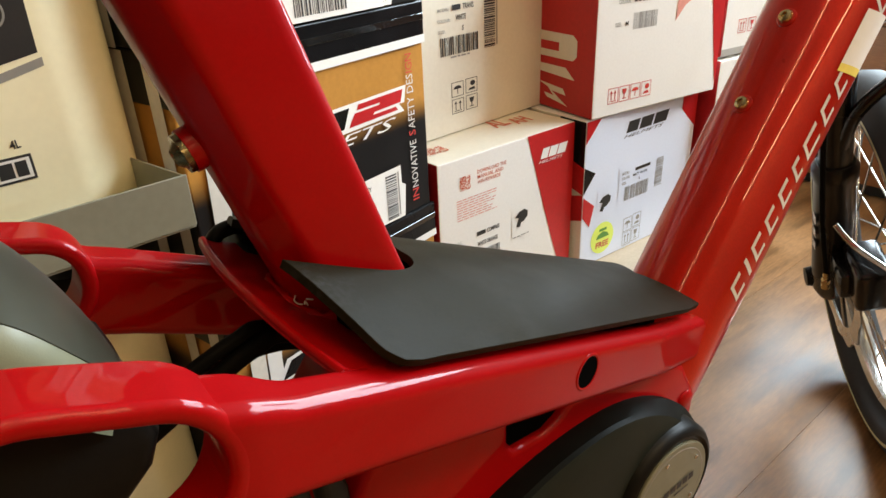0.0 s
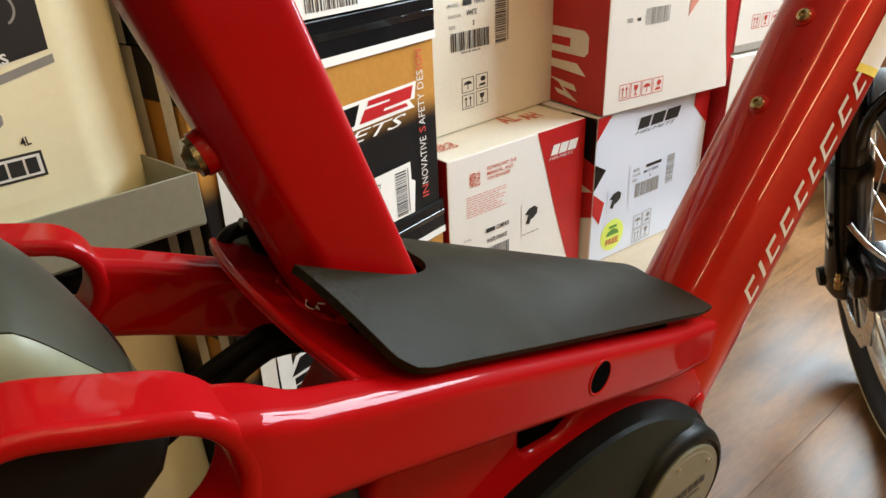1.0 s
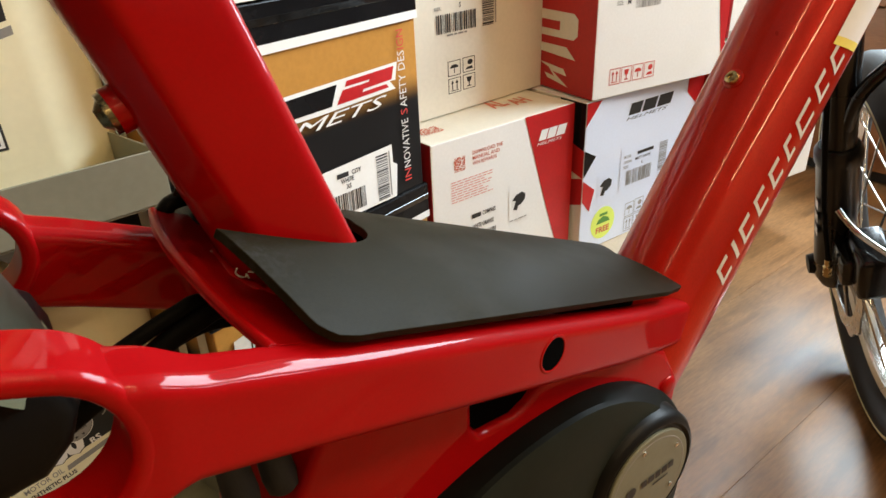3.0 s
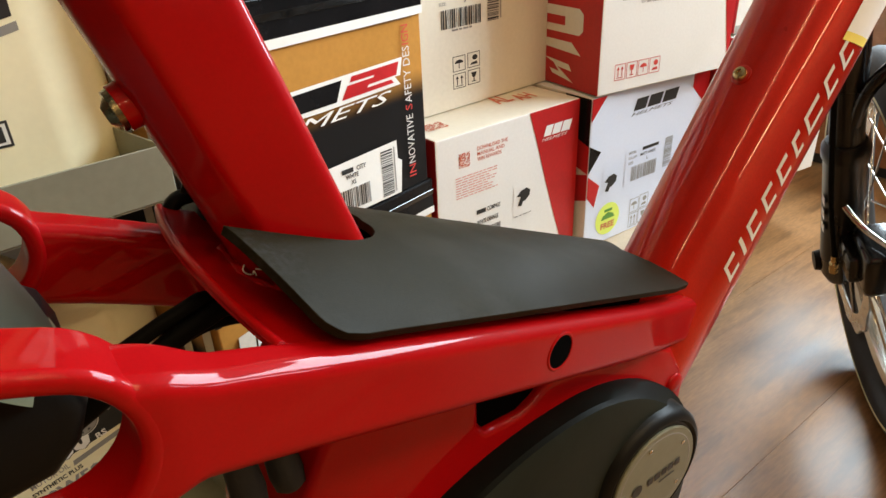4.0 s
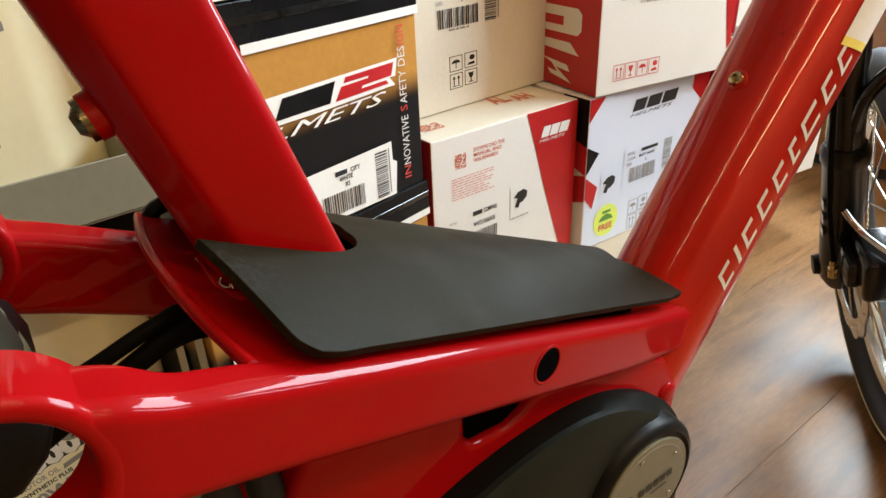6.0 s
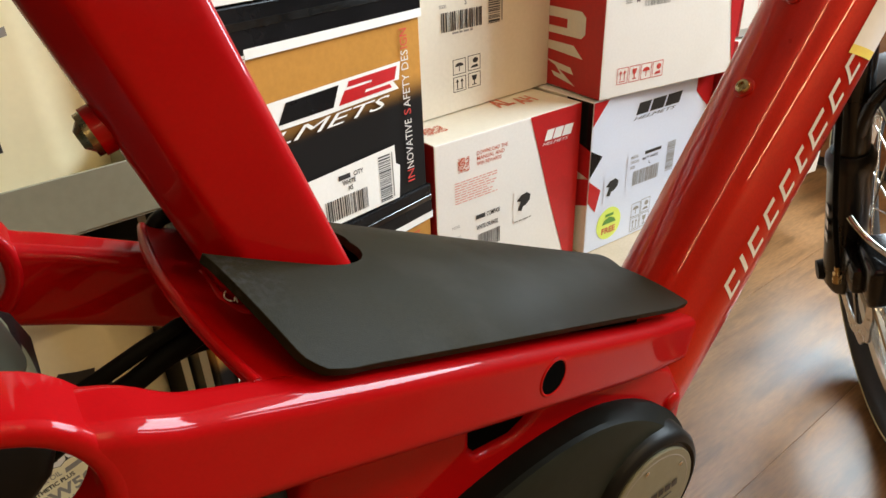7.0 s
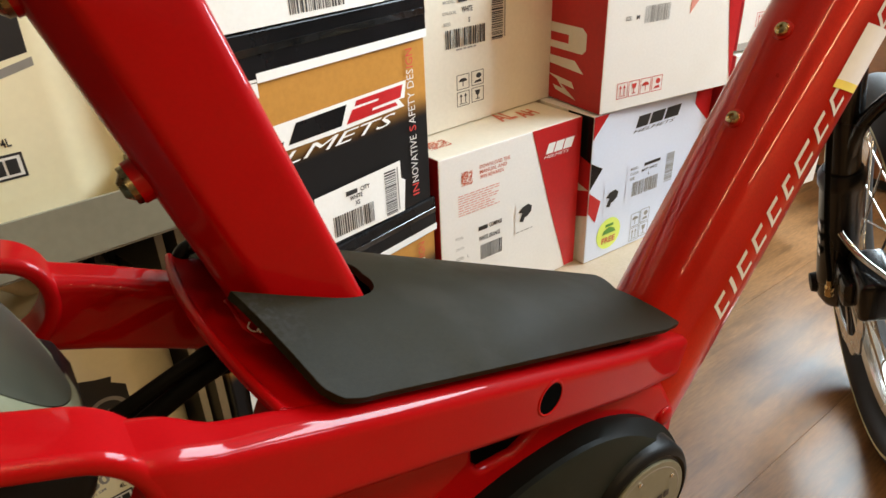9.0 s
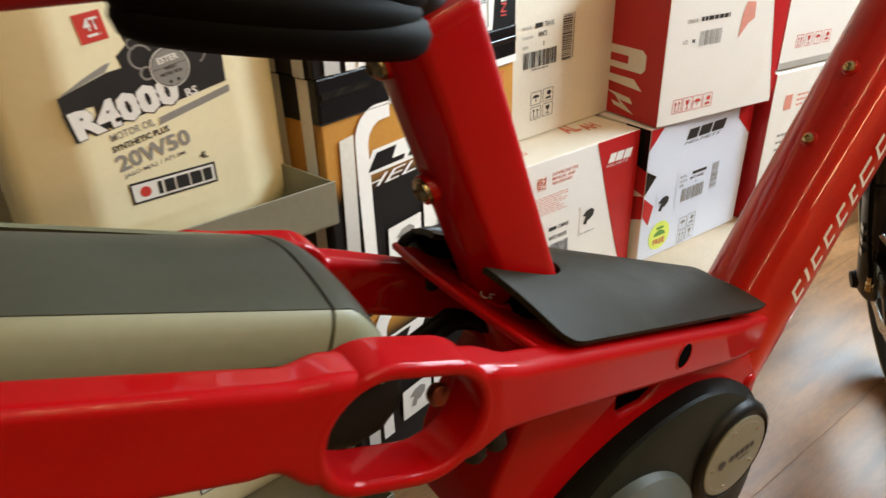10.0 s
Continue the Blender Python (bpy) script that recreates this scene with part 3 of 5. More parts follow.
# the maker's lettering along the tube is shown as plain slanted bars
def tube_bar(x0, x1, low, high, lean=0.5):
    bm = bmesh.new()
    rows = []
    for j in range(5):
        up = low + (high - low) * j / 4
        rows.append([bm.verts.new(on_down_tube(0.0602 + x + lean * up, radians(89) - up / DT_R, 0.0003)[0]) for x in (x0, (x0 + x1) / 2, x1)])
    for r, q in zip(rows, rows[1:]):
        for k in range(2):
            bm.faces.new((r[k], r[k + 1], q[k + 1], q[k]))
    bmesh.ops.recalc_face_normals(bm, faces=bm.faces)
    return bm


bar_x, H = 0.0, 0.0112
for kind in "HIHHHAMHHHHH":
    w = {"H": 0.0118, "I": 0.0032, "A": 0.0085, "M": 0.0165}[kind]
    if kind == "I":
        part("lettering_bar", tube_bar(bar_x, bar_x + w, 0, H), SILVER_PRINT, down_tube)
    else:
        part("lettering_bar", join(tube_bar(bar_x, bar_x + 0.0027, 0, H), tube_bar(bar_x + 0.0027, bar_x + w, H - 0.0024, H), tube_bar(bar_x + 0.0027, bar_x + w, 0, 0.0024)), SILVER_PRINT, down_tube)
    bar_x += w + 0.0062

# window reflection painted as a white patch round the tube, with a yellow sticker end
for name, s0, s1, mat, label in (("tube_label", 0.2150, 0.2500, WHITE_PRINT, "white patch painted as the window's reflection on the tube"), ("tube_label_end", 0.2098, 0.2150, STICKER_AMBER, "yellow sticker end below the white patch")):
    bm = bmesh.new()
    rows = [[bm.verts.new(on_down_tube(s0 + (s1 - s0) * k / 6 + 0.006 * j / 8, radians(66 + 37 * j / 8), 0.0005)[0]) for k in range(7)] for j in range(9)]
    for r, q in zip(rows, rows[1:]):
        for k in range(6):
            bm.faces.new((r[k], r[k + 1], q[k + 1], q[k]))
    bmesh.ops.recalc_face_normals(bm, faces=bm.faces)
    part(name, bm, mat, down_tube, label, smooth=60)

# step plate: crowned, with a slot round the seat tube
def plate_surface(a, b):
    return 0.474 - 0.43 * a - (3.0 + 7 * a) * b * b + 0.0032 * max(0.0, 1 - a / 0.06) ** 2 * max(0.0, 1 - abs(abs(b) - 0.028) / 0.03)


def plate():
    near = lambda a: 0.0705 - 0.148 * max(0, a - 0.03)
    bm = bmesh.new()
    TIP0, TIP1 = 0.060, 0.0900
    stations = [0.020 + (TIP0 - 0.020) * k / 9 for k in range(9)] + [TIP0 + (TIP1 - TIP0) * math.sin(math.pi / 2 * k / 14) for k in range(15)] + [TIP1 + (0.262 - TIP1) * k / 18 for k in range(1, 19)]
    slot = lambda a: 0.0222 * (1 - (max(0.0, a - TIP0) / (TIP1 - TIP0)) ** 2) ** 0.5 if a < TIP1 - 1e-6 else 0.0

    def at(a, b):
        c = b / near(a)
        start, end = 0.012 + 0.018 * abs(c), 0.262 - 0.020 * (1 - abs(c))
        edge = max(0.0, abs(c) - 0.92) / 0.08
        aa = start + (a - 0.020) * (end - start) / 0.242
        aa += 0.0045 * edge ** 2 * max(0.0, 1 - (a - 0.020) / 0.02) - 0.009 * edge ** 2 * max(0.0, 1 - (0.262 - a) / 0.02)
        return bm.verts.new((aa, b, plate_surface(aa, b)))

    for side in (-1, 1):
        grid = [[at(a, side * (slot(a) + (near(a) - slot(a)) * (1 - (1 - k / 14) ** 1.3))) for k in range(15)] for a in stations]
        for r, q in zip(grid, grid[1:]):
            for j in range(14):
                bm.faces.new((r[j], q[j], q[j + 1], r[j + 1]))
    bmesh.ops.remove_doubles(bm, verts=bm.verts[:], dist=0.00005)
    bmesh.ops.recalc_face_normals(bm, faces=bm.faces)
    if sum(f.normal.z for f in bm.faces) < 0:
        bmesh.ops.reverse_faces(bm, faces=bm.faces[:])
    bmesh.ops.solidify(bm, geom=bm.faces[:], thickness=0.0034)
    bmesh.ops.recalc_face_normals(bm, faces=bm.faces)
    ob = part("step_plate", bm, BLACK_PLATE, bike, "matt black moulded step plate, scuffed at one corner", smooth=40)
    mod = ob.modifiers.new("edge", "BEVEL")
    mod.width, mod.segments, mod.limit_method, mod.angle_limit = 0.0012, 2, "ANGLE", radians(50)
    return ob


step_plate = plate()
# plain black block below the plate
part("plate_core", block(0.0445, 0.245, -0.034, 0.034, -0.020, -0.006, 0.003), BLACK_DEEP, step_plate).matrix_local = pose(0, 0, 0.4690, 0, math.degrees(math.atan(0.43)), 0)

# drive unit mount below the rails: a recessed web with a slot
def egg(ca, cz, back, fore, high, n=72):
    """A rounded outline, longer towards the back."""
    return [(ca + (fore if math.cos(u) > 0 else back) * math.cos(u), cz + high * math.sin(u)) for u in [2 * math.pi * k / n for k in range(n)]]


web = [(0.060, 0.405), (0.034, 0.372), (0.012, 0.330), (0.004, 0.290), (0.03, 0.262), (0.09, 0.23), (0.262, 0.230), (0.266, 0.290), (0.250, 0.318), (0.15, 0.372), (0.09, 0.400)]
slot = [(0.109, 0.3385), (0.1135, 0.3325), (0.134, 0.3318), (0.143, 0.3360), (0.1535, 0.3450), (0.159, 0.3570), (0.109, 0.3600)]
motor_mount = part("motor_mount", move(slab(web, 0.074, 0.004, 3, holes=[slot]), Matrix.Translation((0, -0.037, 0))), RED, bike, smooth=45)
# black block that stands for the shade deep in the slot
part("slot_lining", block(0.100, 0.168, -0.032, 0.032, 0.322, 0.364, 0.003), BLACK_DEEP, motor_mount)
part("lug", move(lathe([(0, -0.020), (0.0112, -0.020), (0.0115, 0.0), (0.0095, 0.004), (0.004, 0.0055), (0, 0.0055)], 24), Matrix.Translation((0.2550, -0.0368, 0.2900)) @ Matrix.Diagonal((0.62, 0.40, 0.62, 1)) @ Matrix.Rotation(radians(90), 4, "X")), RED, motor_mount, smooth=50)
hole_at = Matrix.Translation((0.1365, -0.0584, 0.3815)) @ Matrix.Rotation(radians(9.3), 4, "Z") @ Matrix.Rotation(radians(90), 4, "X")
# no hole is cut: a flat black disc paints the dark inside
cable_hole = part("cable_hole", move(lathe([(0.0079, 0.0), (0.0079, 0.0003), (0, 0.0003)], 28), hole_at), BLACK_DEEP, bike, "flat black disc painted as a cable hole's dark inside", smooth=40)
part("hole_rim", move(lathe([(0.0094, 0.0), (0.0089, 0.0005), (0.0083, 0.0007), (0.0078, 0.0003)], 28), hole_at), RED, cable_hole, smooth=60)

# drive unit
bm, rows = bmesh.new(), []
for b, outline in ((0.040, egg(0.163, 0.222, 0.140, 0.100, 0.092)), (-0.0420, egg(0.166, 0.222, 0.150, 0.109, 0.1040)), (-0.0505, egg(0.1605, 0.2275, 0.128, 0.099, 0.1000)), (-0.0530, egg(0.1600, 0.2280, 0.125, 0.0975, 0.0985)),
                   (-0.0542, egg(0.1600, 0.2280, 0.121, 0.0945, 0.0955)), (-0.0556, egg(0.1610, 0.2270, 0.090, 0.075, 0.073)), (-0.0568, egg(0.1620, 0.2265, 0.040, 0.040, 0.036))):
    rows.append([bm.verts.new((a, b, z)) for a, z in outline])
for r, q in zip(rows, rows[1:]):
    for k in range(len(r)):
        bm.faces.new((r[k], r[(k + 1) % len(r)], q[(k + 1) % len(r)], q[k]))
bm.faces.new(rows[0][::-1])
bm.faces.new(rows[-1])
bmesh.ops.recalc_face_normals(bm, faces=bm.faces)
# the face takes the lit tone, the wall the shaded one
for f in bm.faces:
    f.material_index = 1 if f.calc_center_median().y < -0.0525 else 0
motor = part("drive_unit", bm, [MOTOR_WALL_SHADED, MOTOR_FACE_LIT], bike, "matt black drive unit cover", smooth=22)
face_at = lambda a, z, b: Matrix.Translation((a, b, z)) @ Matrix.Rotation(radians(90), 4, "X")
BADGE_A, BADGE_Z = 0.2160, 0.2560
part("badge_ring", move(lathe([(0.0440, -0.014), (0.0425, 0.0000), (0.0400, 0.0030), (0.0372, 0.0040), (0.0355, 0.0022), (0, 0.002)], 64), face_at(BADGE_A - 0.002, BADGE_Z + 0.002, -0.0565)), BLACK_PLASTIC, motor, smooth=35)
badge = part("badge", move(lathe([(0.0340, 0.0), (0.0340, 0.0014), (0.0332, 0.002), (0, 0.002)], 64), face_at(BADGE_A, BADGE_Z, -0.0582)), BADGE, motor, "round silver badge", smooth=35)
part("badge_groove", move(lathe([(0.0300, 0.0), (0.0298, 0.0001), (0.0294, 0.0001), (0.0292, 0.0)], 64), face_at(BADGE_A, BADGE_Z, -0.0602)), INK_GREY, badge)
for k in range(5):
    a = radians(35 + 72 * k)
    part("badge_screw", move(lathe([(0.0016, 0), (0.0015, 0.0006), (0.0006, 0.0008), (0, 0.0003)], 12), face_at(BADGE_A + 0.0262 * math.cos(a), BADGE_Z + 0.0262 * math.sin(a), -0.0601)), STEEL, badge, smooth=40)
mark = join(*[oblong(x, x + w, -0.0026, 0.0026) for x, w in ((-0.0100, 0.0046), (-0.0042, 0.0050), (0.0020, 0.0042), (0.0074, 0.0046), (0.0132, 0.0046))],
            patch([(-0.0185 + 0.0042 * math.cos(k * 0.3), 0.0042 * math.sin(k * 0.3)) for k in range(21)]), oblong(0.0, 0.0135, -0.0068, -0.0054))
part("badge_mark", move(mark, Matrix.Translation((BADGE_A + 0.003, -0.0606, BADGE_Z + 0.001))  @ Matrix.Rotation(radians(-4), 4, "Y")), INK_BLACK, badge, "dark maker's mark drawn as plain bars")
part("crank_boss", move(lathe([(0.066, -0.02), (0.062, 0.002), (0.050, 0.014), (0.030, 0.018), (0, 0.019)], 56), face_at(0.108, 0.230, -0.060)), GREY_DARK, motor, "dark grey crank cover", smooth=30)

# battery lying between the rails
def battery():
    ob = empty("battery")
    ob.parent = bike
    tagged(ob, "grey and black battery pack lying between the rails")
    slope = math.atan(0.37)
    m = Matrix.Translation((-0.057, 0, 0.4845)) @ Matrix.Rotation(slope, 4, "Y")

    half = lambda x: 0.0465 * max(0.0, 1 - (max(0.0, x + 0.012) / 0.047) ** 2.4) ** 0.6
    drop = lambda x: -0.034 * (max(0.0, x + 0.008) / 0.040) ** 1.3

    def top_shell(x0, x1, n):
        bm, rows = bmesh.new(), []
        for k in range(n + 1):
            x = x0 + (x1 - x0) * math.sin(math.pi / 2 * k / n)
            w = half(x)
            rows.append([bm.verts.new((x, c * w * (1 if c < 0 else 1 - 0.28 * min(1, max(0.0, (-0.015 - x) / 0.08))), drop(x) + 0.0045 * (1 - c * c) * min(1, w / 0.04) - 0.006 * max(0.0, c) ** 1.5 * w / 0.0465)) for c in [-1 + i / 6 for i in range(13)]])
        for r, q in zip(rows, rows[1:]):
            for i in range(12):
                bm.faces.new((r[i], q[i], q[i + 1], r[i + 1]))
        bmesh.ops.remove_doubles(bm, verts=bm.verts[:], dist=0.00002)
        return bm

    def side_shell(line):
        """The band below the crease: down and a little outwards, round the nose."""
        bm, rows = bmesh.new(), []
        for x, w, nx, ny in line:
            rows.append([bm.verts.new((x + nx * o, w + ny * o, drop(x) + d - 0.006 * max(0.0, w) / 0.0465)) for o, d in ((0.0002, -0.0004), (0.0022, -0.0020), (0.0042, -0.0070), (0.0050, -0.0130), (0.0048, -0.0205))])
        for r, q in zip(rows, rows[1:]):
            for i in range(4):
                bm.faces.new((r[i], q[i], q[i + 1], r[i + 1]))
        return bm

    def shell(bm):
        bmesh.ops.recalc_face_normals(bm, faces=bm.faces)
        bmesh.ops.solidify(bm, geom=bm.faces[:], thickness=0.0018)
        return move(bm, m)

    for x0, x1, n in ((-0.40, -0.0167, 6), (-0.0150, 0.0350, 22)):
        part("top_shell", shell(top_shell(x0, x1, n)), GREY_DARK, ob, "dark grey plastic top", smooth=40)
    for s in (-1, 1):
        part("side_shell", shell(side_shell([(x, s * half(x), 0, s) for x in (-0.40, -0.20, -0.05, -0.0167)])), GREY_LIGHT, ob, "light grey plastic side", smooth=40)
    side_x = [-0.0150 + 0.050 * math.sin(math.pi / 2 * k / 20) for k in range(21)]
    around = [(x, -half(x)) for x in side_x] + [(x, half(x)) for x in side_x[-2::-1]]
    line = []
    for k, (x, w) in enumerate(around):
        (xa, wa), (xb, wb) = around[max(0, k - 1)], around[min(len(around) - 1, k + 1)]
        n = Vector((wb - wa, xa - xb)).normalized()
        line.append((x, w, n.x, n.y))
    part("nose_shell", shell(side_shell(line)), GREY_LIGHT, ob, "light grey plastic nose", smooth=40)
    outline = [(-0.40, -0.018), (-0.006, -0.022), (0.014, -0.030), (0.034, -0.037), (0.0405, -0.046), (0.0400, -0.058), (0.034, -0.070), (0.020, -0.078), (-0.40, -0.080)]
    part("lower_shell", move(move(slab(outline, 0.072, 0.006, 3), Matrix.Translation((0, -0.036, 0))), m), BLACK_PLASTIC, ob, smooth=40)


battery()

# cables that run from the battery under the bridge
for pts, r in (([(-0.060, 0.004, 0.405), (-0.022, 0.000, 0.4195), (0.002, 0.0, 0.4275), (0.0165, 0.002, 0.4265), (0.050, 0.006, 0.400)], 0.0030),
               ([(-0.054, 0.002, 0.392), (-0.012, -0.002, 0.4145), (0.008, -0.002, 0.4225), (0.0240, 0.0, 0.4215), (0.056, 0.004, 0.392)], 0.0040),
               ([(-0.048, 0.020, 0.388), (-0.004, 0.018, 0.404), (0.018, 0.016, 0.409), (0.040, 0.014, 0.402), (0.060, 0.014, 0.380)], 0.0034)):
    part("cable", tube(curve_points(pts, 28), r, 12), CABLE, bike, smooth=60)
part("bell_crank", move(lathe([(0, -0.006), (0.011, -0.006), (0.012, 0.0), (0.010, 0.006), (0.005, 0.008), (0, 0.008)], 24), Matrix.Translation((-0.010, -0.02, 0.399)) @ Matrix.Rotation(radians(70), 4, "X") @ Matrix.Scale(0.52, 4)), COPPER, bike, "copper-coloured pivot bolt", smooth=40)
for a, b, z in ((0.004, -0.030, 0.362), (0.020, -0.028, 0.360)):
    part("rubber_stop", move(lathe([(0, -0.014), (0.0062, -0.014), (0.0070, 0.0), (0.006, 0.006), (0.003, 0.008), (0, 0.0085)], 20), Matrix.Translation((a, b, z)) @ Matrix.Rotation(radians(150), 4, "X")), RUBBER, bike, smooth=50)

# lever on the far rail beside the seat tube
lever = part("lock_body", join(block(0.026, 0.060, 0.044, 0.078, 0.412, 0.440, 0.005, 3), block(0.030, 0.075, 0.050, 0.072, 0.398, 0.425, 0.005, 2)), BLACK_PLASTIC, bike, "black plastic lock on the far rail", smooth=40)
part("lock_lever", tube(curve_points([(0.050, 0.062, 0.440), (0.036, 0.061, 0.445), (0.023, 0.060, 0.4455), (0.0175, 0.060, 0.4405)], 14), 0.0036, 10), BLACK_PLASTIC, lever, smooth=60)

# coiled black cable hung behind the seat tube
coil = empty("cable_coil")
coil.parent = bike
tagged(coil, "thick black coiled cable hung at the seat tube")
for k, (lift, ra, rb, ca) in enumerate(((0.0, 0.0415, 0.018, -0.0755), (0.007, 0.0400, 0.019, -0.0775), (0.015, 0.0445, 0.018, -0.0785), (0.024, 0.0420, 0.020, -0.0765), (0.032, 0.0445, 0.018, -0.0755))):
    pts = [(ca + ra * math.cos(u), -0.048 + rb * math.sin(u), 0.5945 + lift - 0.20 * ra * math.cos(u)) for u in [2 * math.pi * i / 48 for i in range(48)]]
    part("cable_turn", sweep(pts, lambda i: circle(0.0075, 10), closed=True), CABLE, coil, smooth=60)
part("rack_tube", tube([(-0.36, -0.045, 0.618), (-0.165, -0.045, 0.6155), (-0.105, -0.045, 0.6150)], 0.009, 16), RED, bike, "red carrier tube", smooth=60)

# front wheel and fork, turned to the bicycle's left about a raked steering axis
STEER = radians(42.0)
rake = Vector((-math.cos(radians(70)), 0, math.sin(radians(70))))
n_left = (Matrix.Rotation(STEER, 3, rake) @ Vector((0, 1, 0))).normalized()
head = Vector((n_left.y, -n_left.x, 0)).normalized()
w_up = head.cross(n_left)
TYRE_R = 0.21
LOCAL = Matrix.Translation((0.108, 0.228, 0.0)) @ Matrix.Rotation(radians(-7.0), 4, "Z")
hub_at = LOCAL.inverted() @ Vector((0.804, 0.155, TYRE_R * w_up.z))
WHEEL = Matrix.Translation(hub_at + n_left * 0.010) @ Matrix((head, n_left, w_up)).transposed().to_4x4()
f_fore = n_left.cross(rake)
FORK = Matrix.Translation(hub_at) @ Matrix((f_fore, n_left, rake)).transposed().to_4x4()
side_on = Matrix.Rotation(radians(-90), 4, "X")
wheel = empty("front_wheel")
wheel.parent = bike
wheel.matrix_local = WHEEL
tagged(wheel, "black-tyred spoked front wheel with a brake disc")


def ring(major, minor_r, minor_y, n=72, k=14, flat=1.0):
    bm = bmesh.new()
    rows = [[bm.verts.new(((major + minor_r * math.cos(2 * math.pi * j / k)) * math.cos(2 * math.pi * i / n), minor_y * math.sin(2 * math.pi * j / k),
                           (major + minor_r * math.cos(2 * math.pi * j / k)) * math.sin(2 * math.pi * i / n))) for j in range(k)] for i in range(n)]
    for i in range(n):
        for j in range(k):
            bm.faces.new((rows[i][j], rows[(i + 1) % n][j], rows[(i + 1) % n][(j + 1) % k], rows[i][(j + 1) % k]))
    bmesh.ops.recalc_face_normals(bm, faces=bm.faces)
    return bm


tyre = part("tyre", ring(0.186, 0.0245, 0.0270), RUBBER, wheel, "black rubber tyre", smooth=60)
part("reflex_stripe", move(lathe([(0.1840, 0.0), (0.1860, 0.0008), (0.1880, 0.0)], 96), Matrix.Translation((0, 0.0268, 0)) @ side_on), REFLECT, tyre)
part("rim", join(ring(0.1575, 0.0080, 0.0125, 72, 8)), STEEL, wheel, "silver rim", smooth=40)
part("hub", move(lathe([(0, -0.05), (0.010, -0.05), (0.026, -0.032), (0.026, -0.029), (0.014, -0.02), (0.013, 0.02), (0.026, 0.027), (0.026, 0.031), (0.012, 0.05), (0, 0.05)], 32), side_on), BLACK_GLOSS, wheel, smooth=40)
for k in range(28):
    a0 = 2 * math.pi * k / 28
    lean = (0.55 if k % 4 < 2 else -0.55)
    y = 0.029 if k % 2 else -0.029
    p = Vector((0.025 * math.cos(a0 + lean * 2.2), y, 0.025 * math.sin(a0 + lean * 2.2)))
    q = Vector((0.152 * math.cos(a0), 0.0, 0.152 * math.sin(a0)))
    part("spoke", tube([p, q], 0.0011, 6), STEEL, wheel, smooth=60)
disc_out, holes = [], []
for k in range(96):
    a = 2 * math.pi * k / 96
    r = 0.080 + 0.0022 * math.sin(a * 12)
    disc_out.append((r * math.cos(a), r * math.sin(a)))
for k in range(24):
    a = 2 * math.pi * k / 24
    for rr, da in ((0.0735, 0.0), (0.067, 0.09)):
        holes.append([((rr + 0.0024 * math.cos(u)) * math.cos(a + da + 0.02 * math.sin(u)), (rr + 0.0024 * math.cos(u)) * math.sin(a + da + 0.02 * math.sin(u))) for u in [2 * math.pi * j / 6 for j in range(6)]])
holes.append([(0.060 * math.cos(2 * math.pi * k / 40), 0.060 * math.sin(2 * math.pi * k / 40)) for k in range(40)])
part("brake_disc", move(slab(disc_out, 0.002, 0, holes=holes), Matrix.Translation((0, 0.040, 0))), STEEL, wheel, "drilled steel brake disc", smooth=30)
part("disc_carrier", join(*[move(block(-0.006, 0.006, 0.039, 0.042, 0.01, 0.062, 0.001), Matrix.Rotation(2 * math.pi * k / 6 + 0.3, 4, "Y")) for k in range(6)]), BLACK_GLOSS, wheel)

fork = empty("fork")
fork.parent = bike
fork.matrix_local = FORK
tagged(fork, "black suspension fork with a disc brake calliper")
for s in (1, -1):
    y = s * 0.062
    part("lower_leg", move(lathe([(0, -0.012), (0.012, -0.012), (0.0175, 0.0), (0.0185, 0.03), (0.0185, 0.145), (0.0205, 0.150), (0.0205, 0.160), (0.017, 0.166), (0, 0.166)], 32), Matrix.Translation((-0.012, y, -0.004))), BLACK_GLOSS, fork, smooth=35)
    part("upper_tube", move(lathe([(0.0145, 0.16), (0.0145, 0.33)], 28), Matrix.Translation((-0.012, y, -0.004))), BLACK_GLOSS, fork, smooth=60)
part("crown", block(-0.034, 0.012, -0.082, 0.082, 0.300, 0.345, 0.012, 3), BLACK_GLOSS, fork, smooth=40)
part("brace", tube(curve_points([(-0.012, 0.062, 0.150), (-0.03, 0.05, 0.225), (-0.035, 0.0, 0.262), (-0.03, -0.05, 0.225), (-0.012, -0.062, 0.150)], 24), 0.006, 12), BLACK_GLOSS, fork, smooth=60)
calliper = part("calliper", join(block(-0.085, -0.030, 0.026, 0.058, 0.026, 0.075, 0.006, 3), block(-0.066, -0.024, 0.052, 0.068, 0.028, 0.060, 0.005, 2)), BLACK_GLOSS, fork, "black disc brake calliper", smooth=40)
part("hose_fitting", move(lathe([(0, 0), (0.0042, 0), (0.0042, 0.012), (0.0030, 0.013), (0.0030, 0.022), (0, 0.022)], 16), Matrix.Translation((-0.040, 0.074, 0.022))), BRASS, calliper, smooth=40)
part("brake_hose", tube(curve_points([(-0.040, 0.074, 0.042), (-0.046, 0.080, 0.12), (-0.034, 0.078, 0.22), (-0.02, 0.07, 0.32)], 24), 0.0026, 8), CABLE, fork, smooth=60)
part("brake_arm", tube(curve_points([(-0.036, 0.066, 0.103), (-0.044, 0.061, 0.096), (-0.058, 0.051, 0.087), (-0.088, 0.034, 0.085)], 16), 0.0030, 10), STEEL, fork, "bright steel brake lever arm", smooth=60)
part("axle_nut", move(lathe([(0, 0.05), (0.012, 0.05), (0.013, 0.07), (0.010, 0.084), (0, 0.085)], 24), side_on), BLACK_PLASTIC, fork, smooth=40)
decal = []
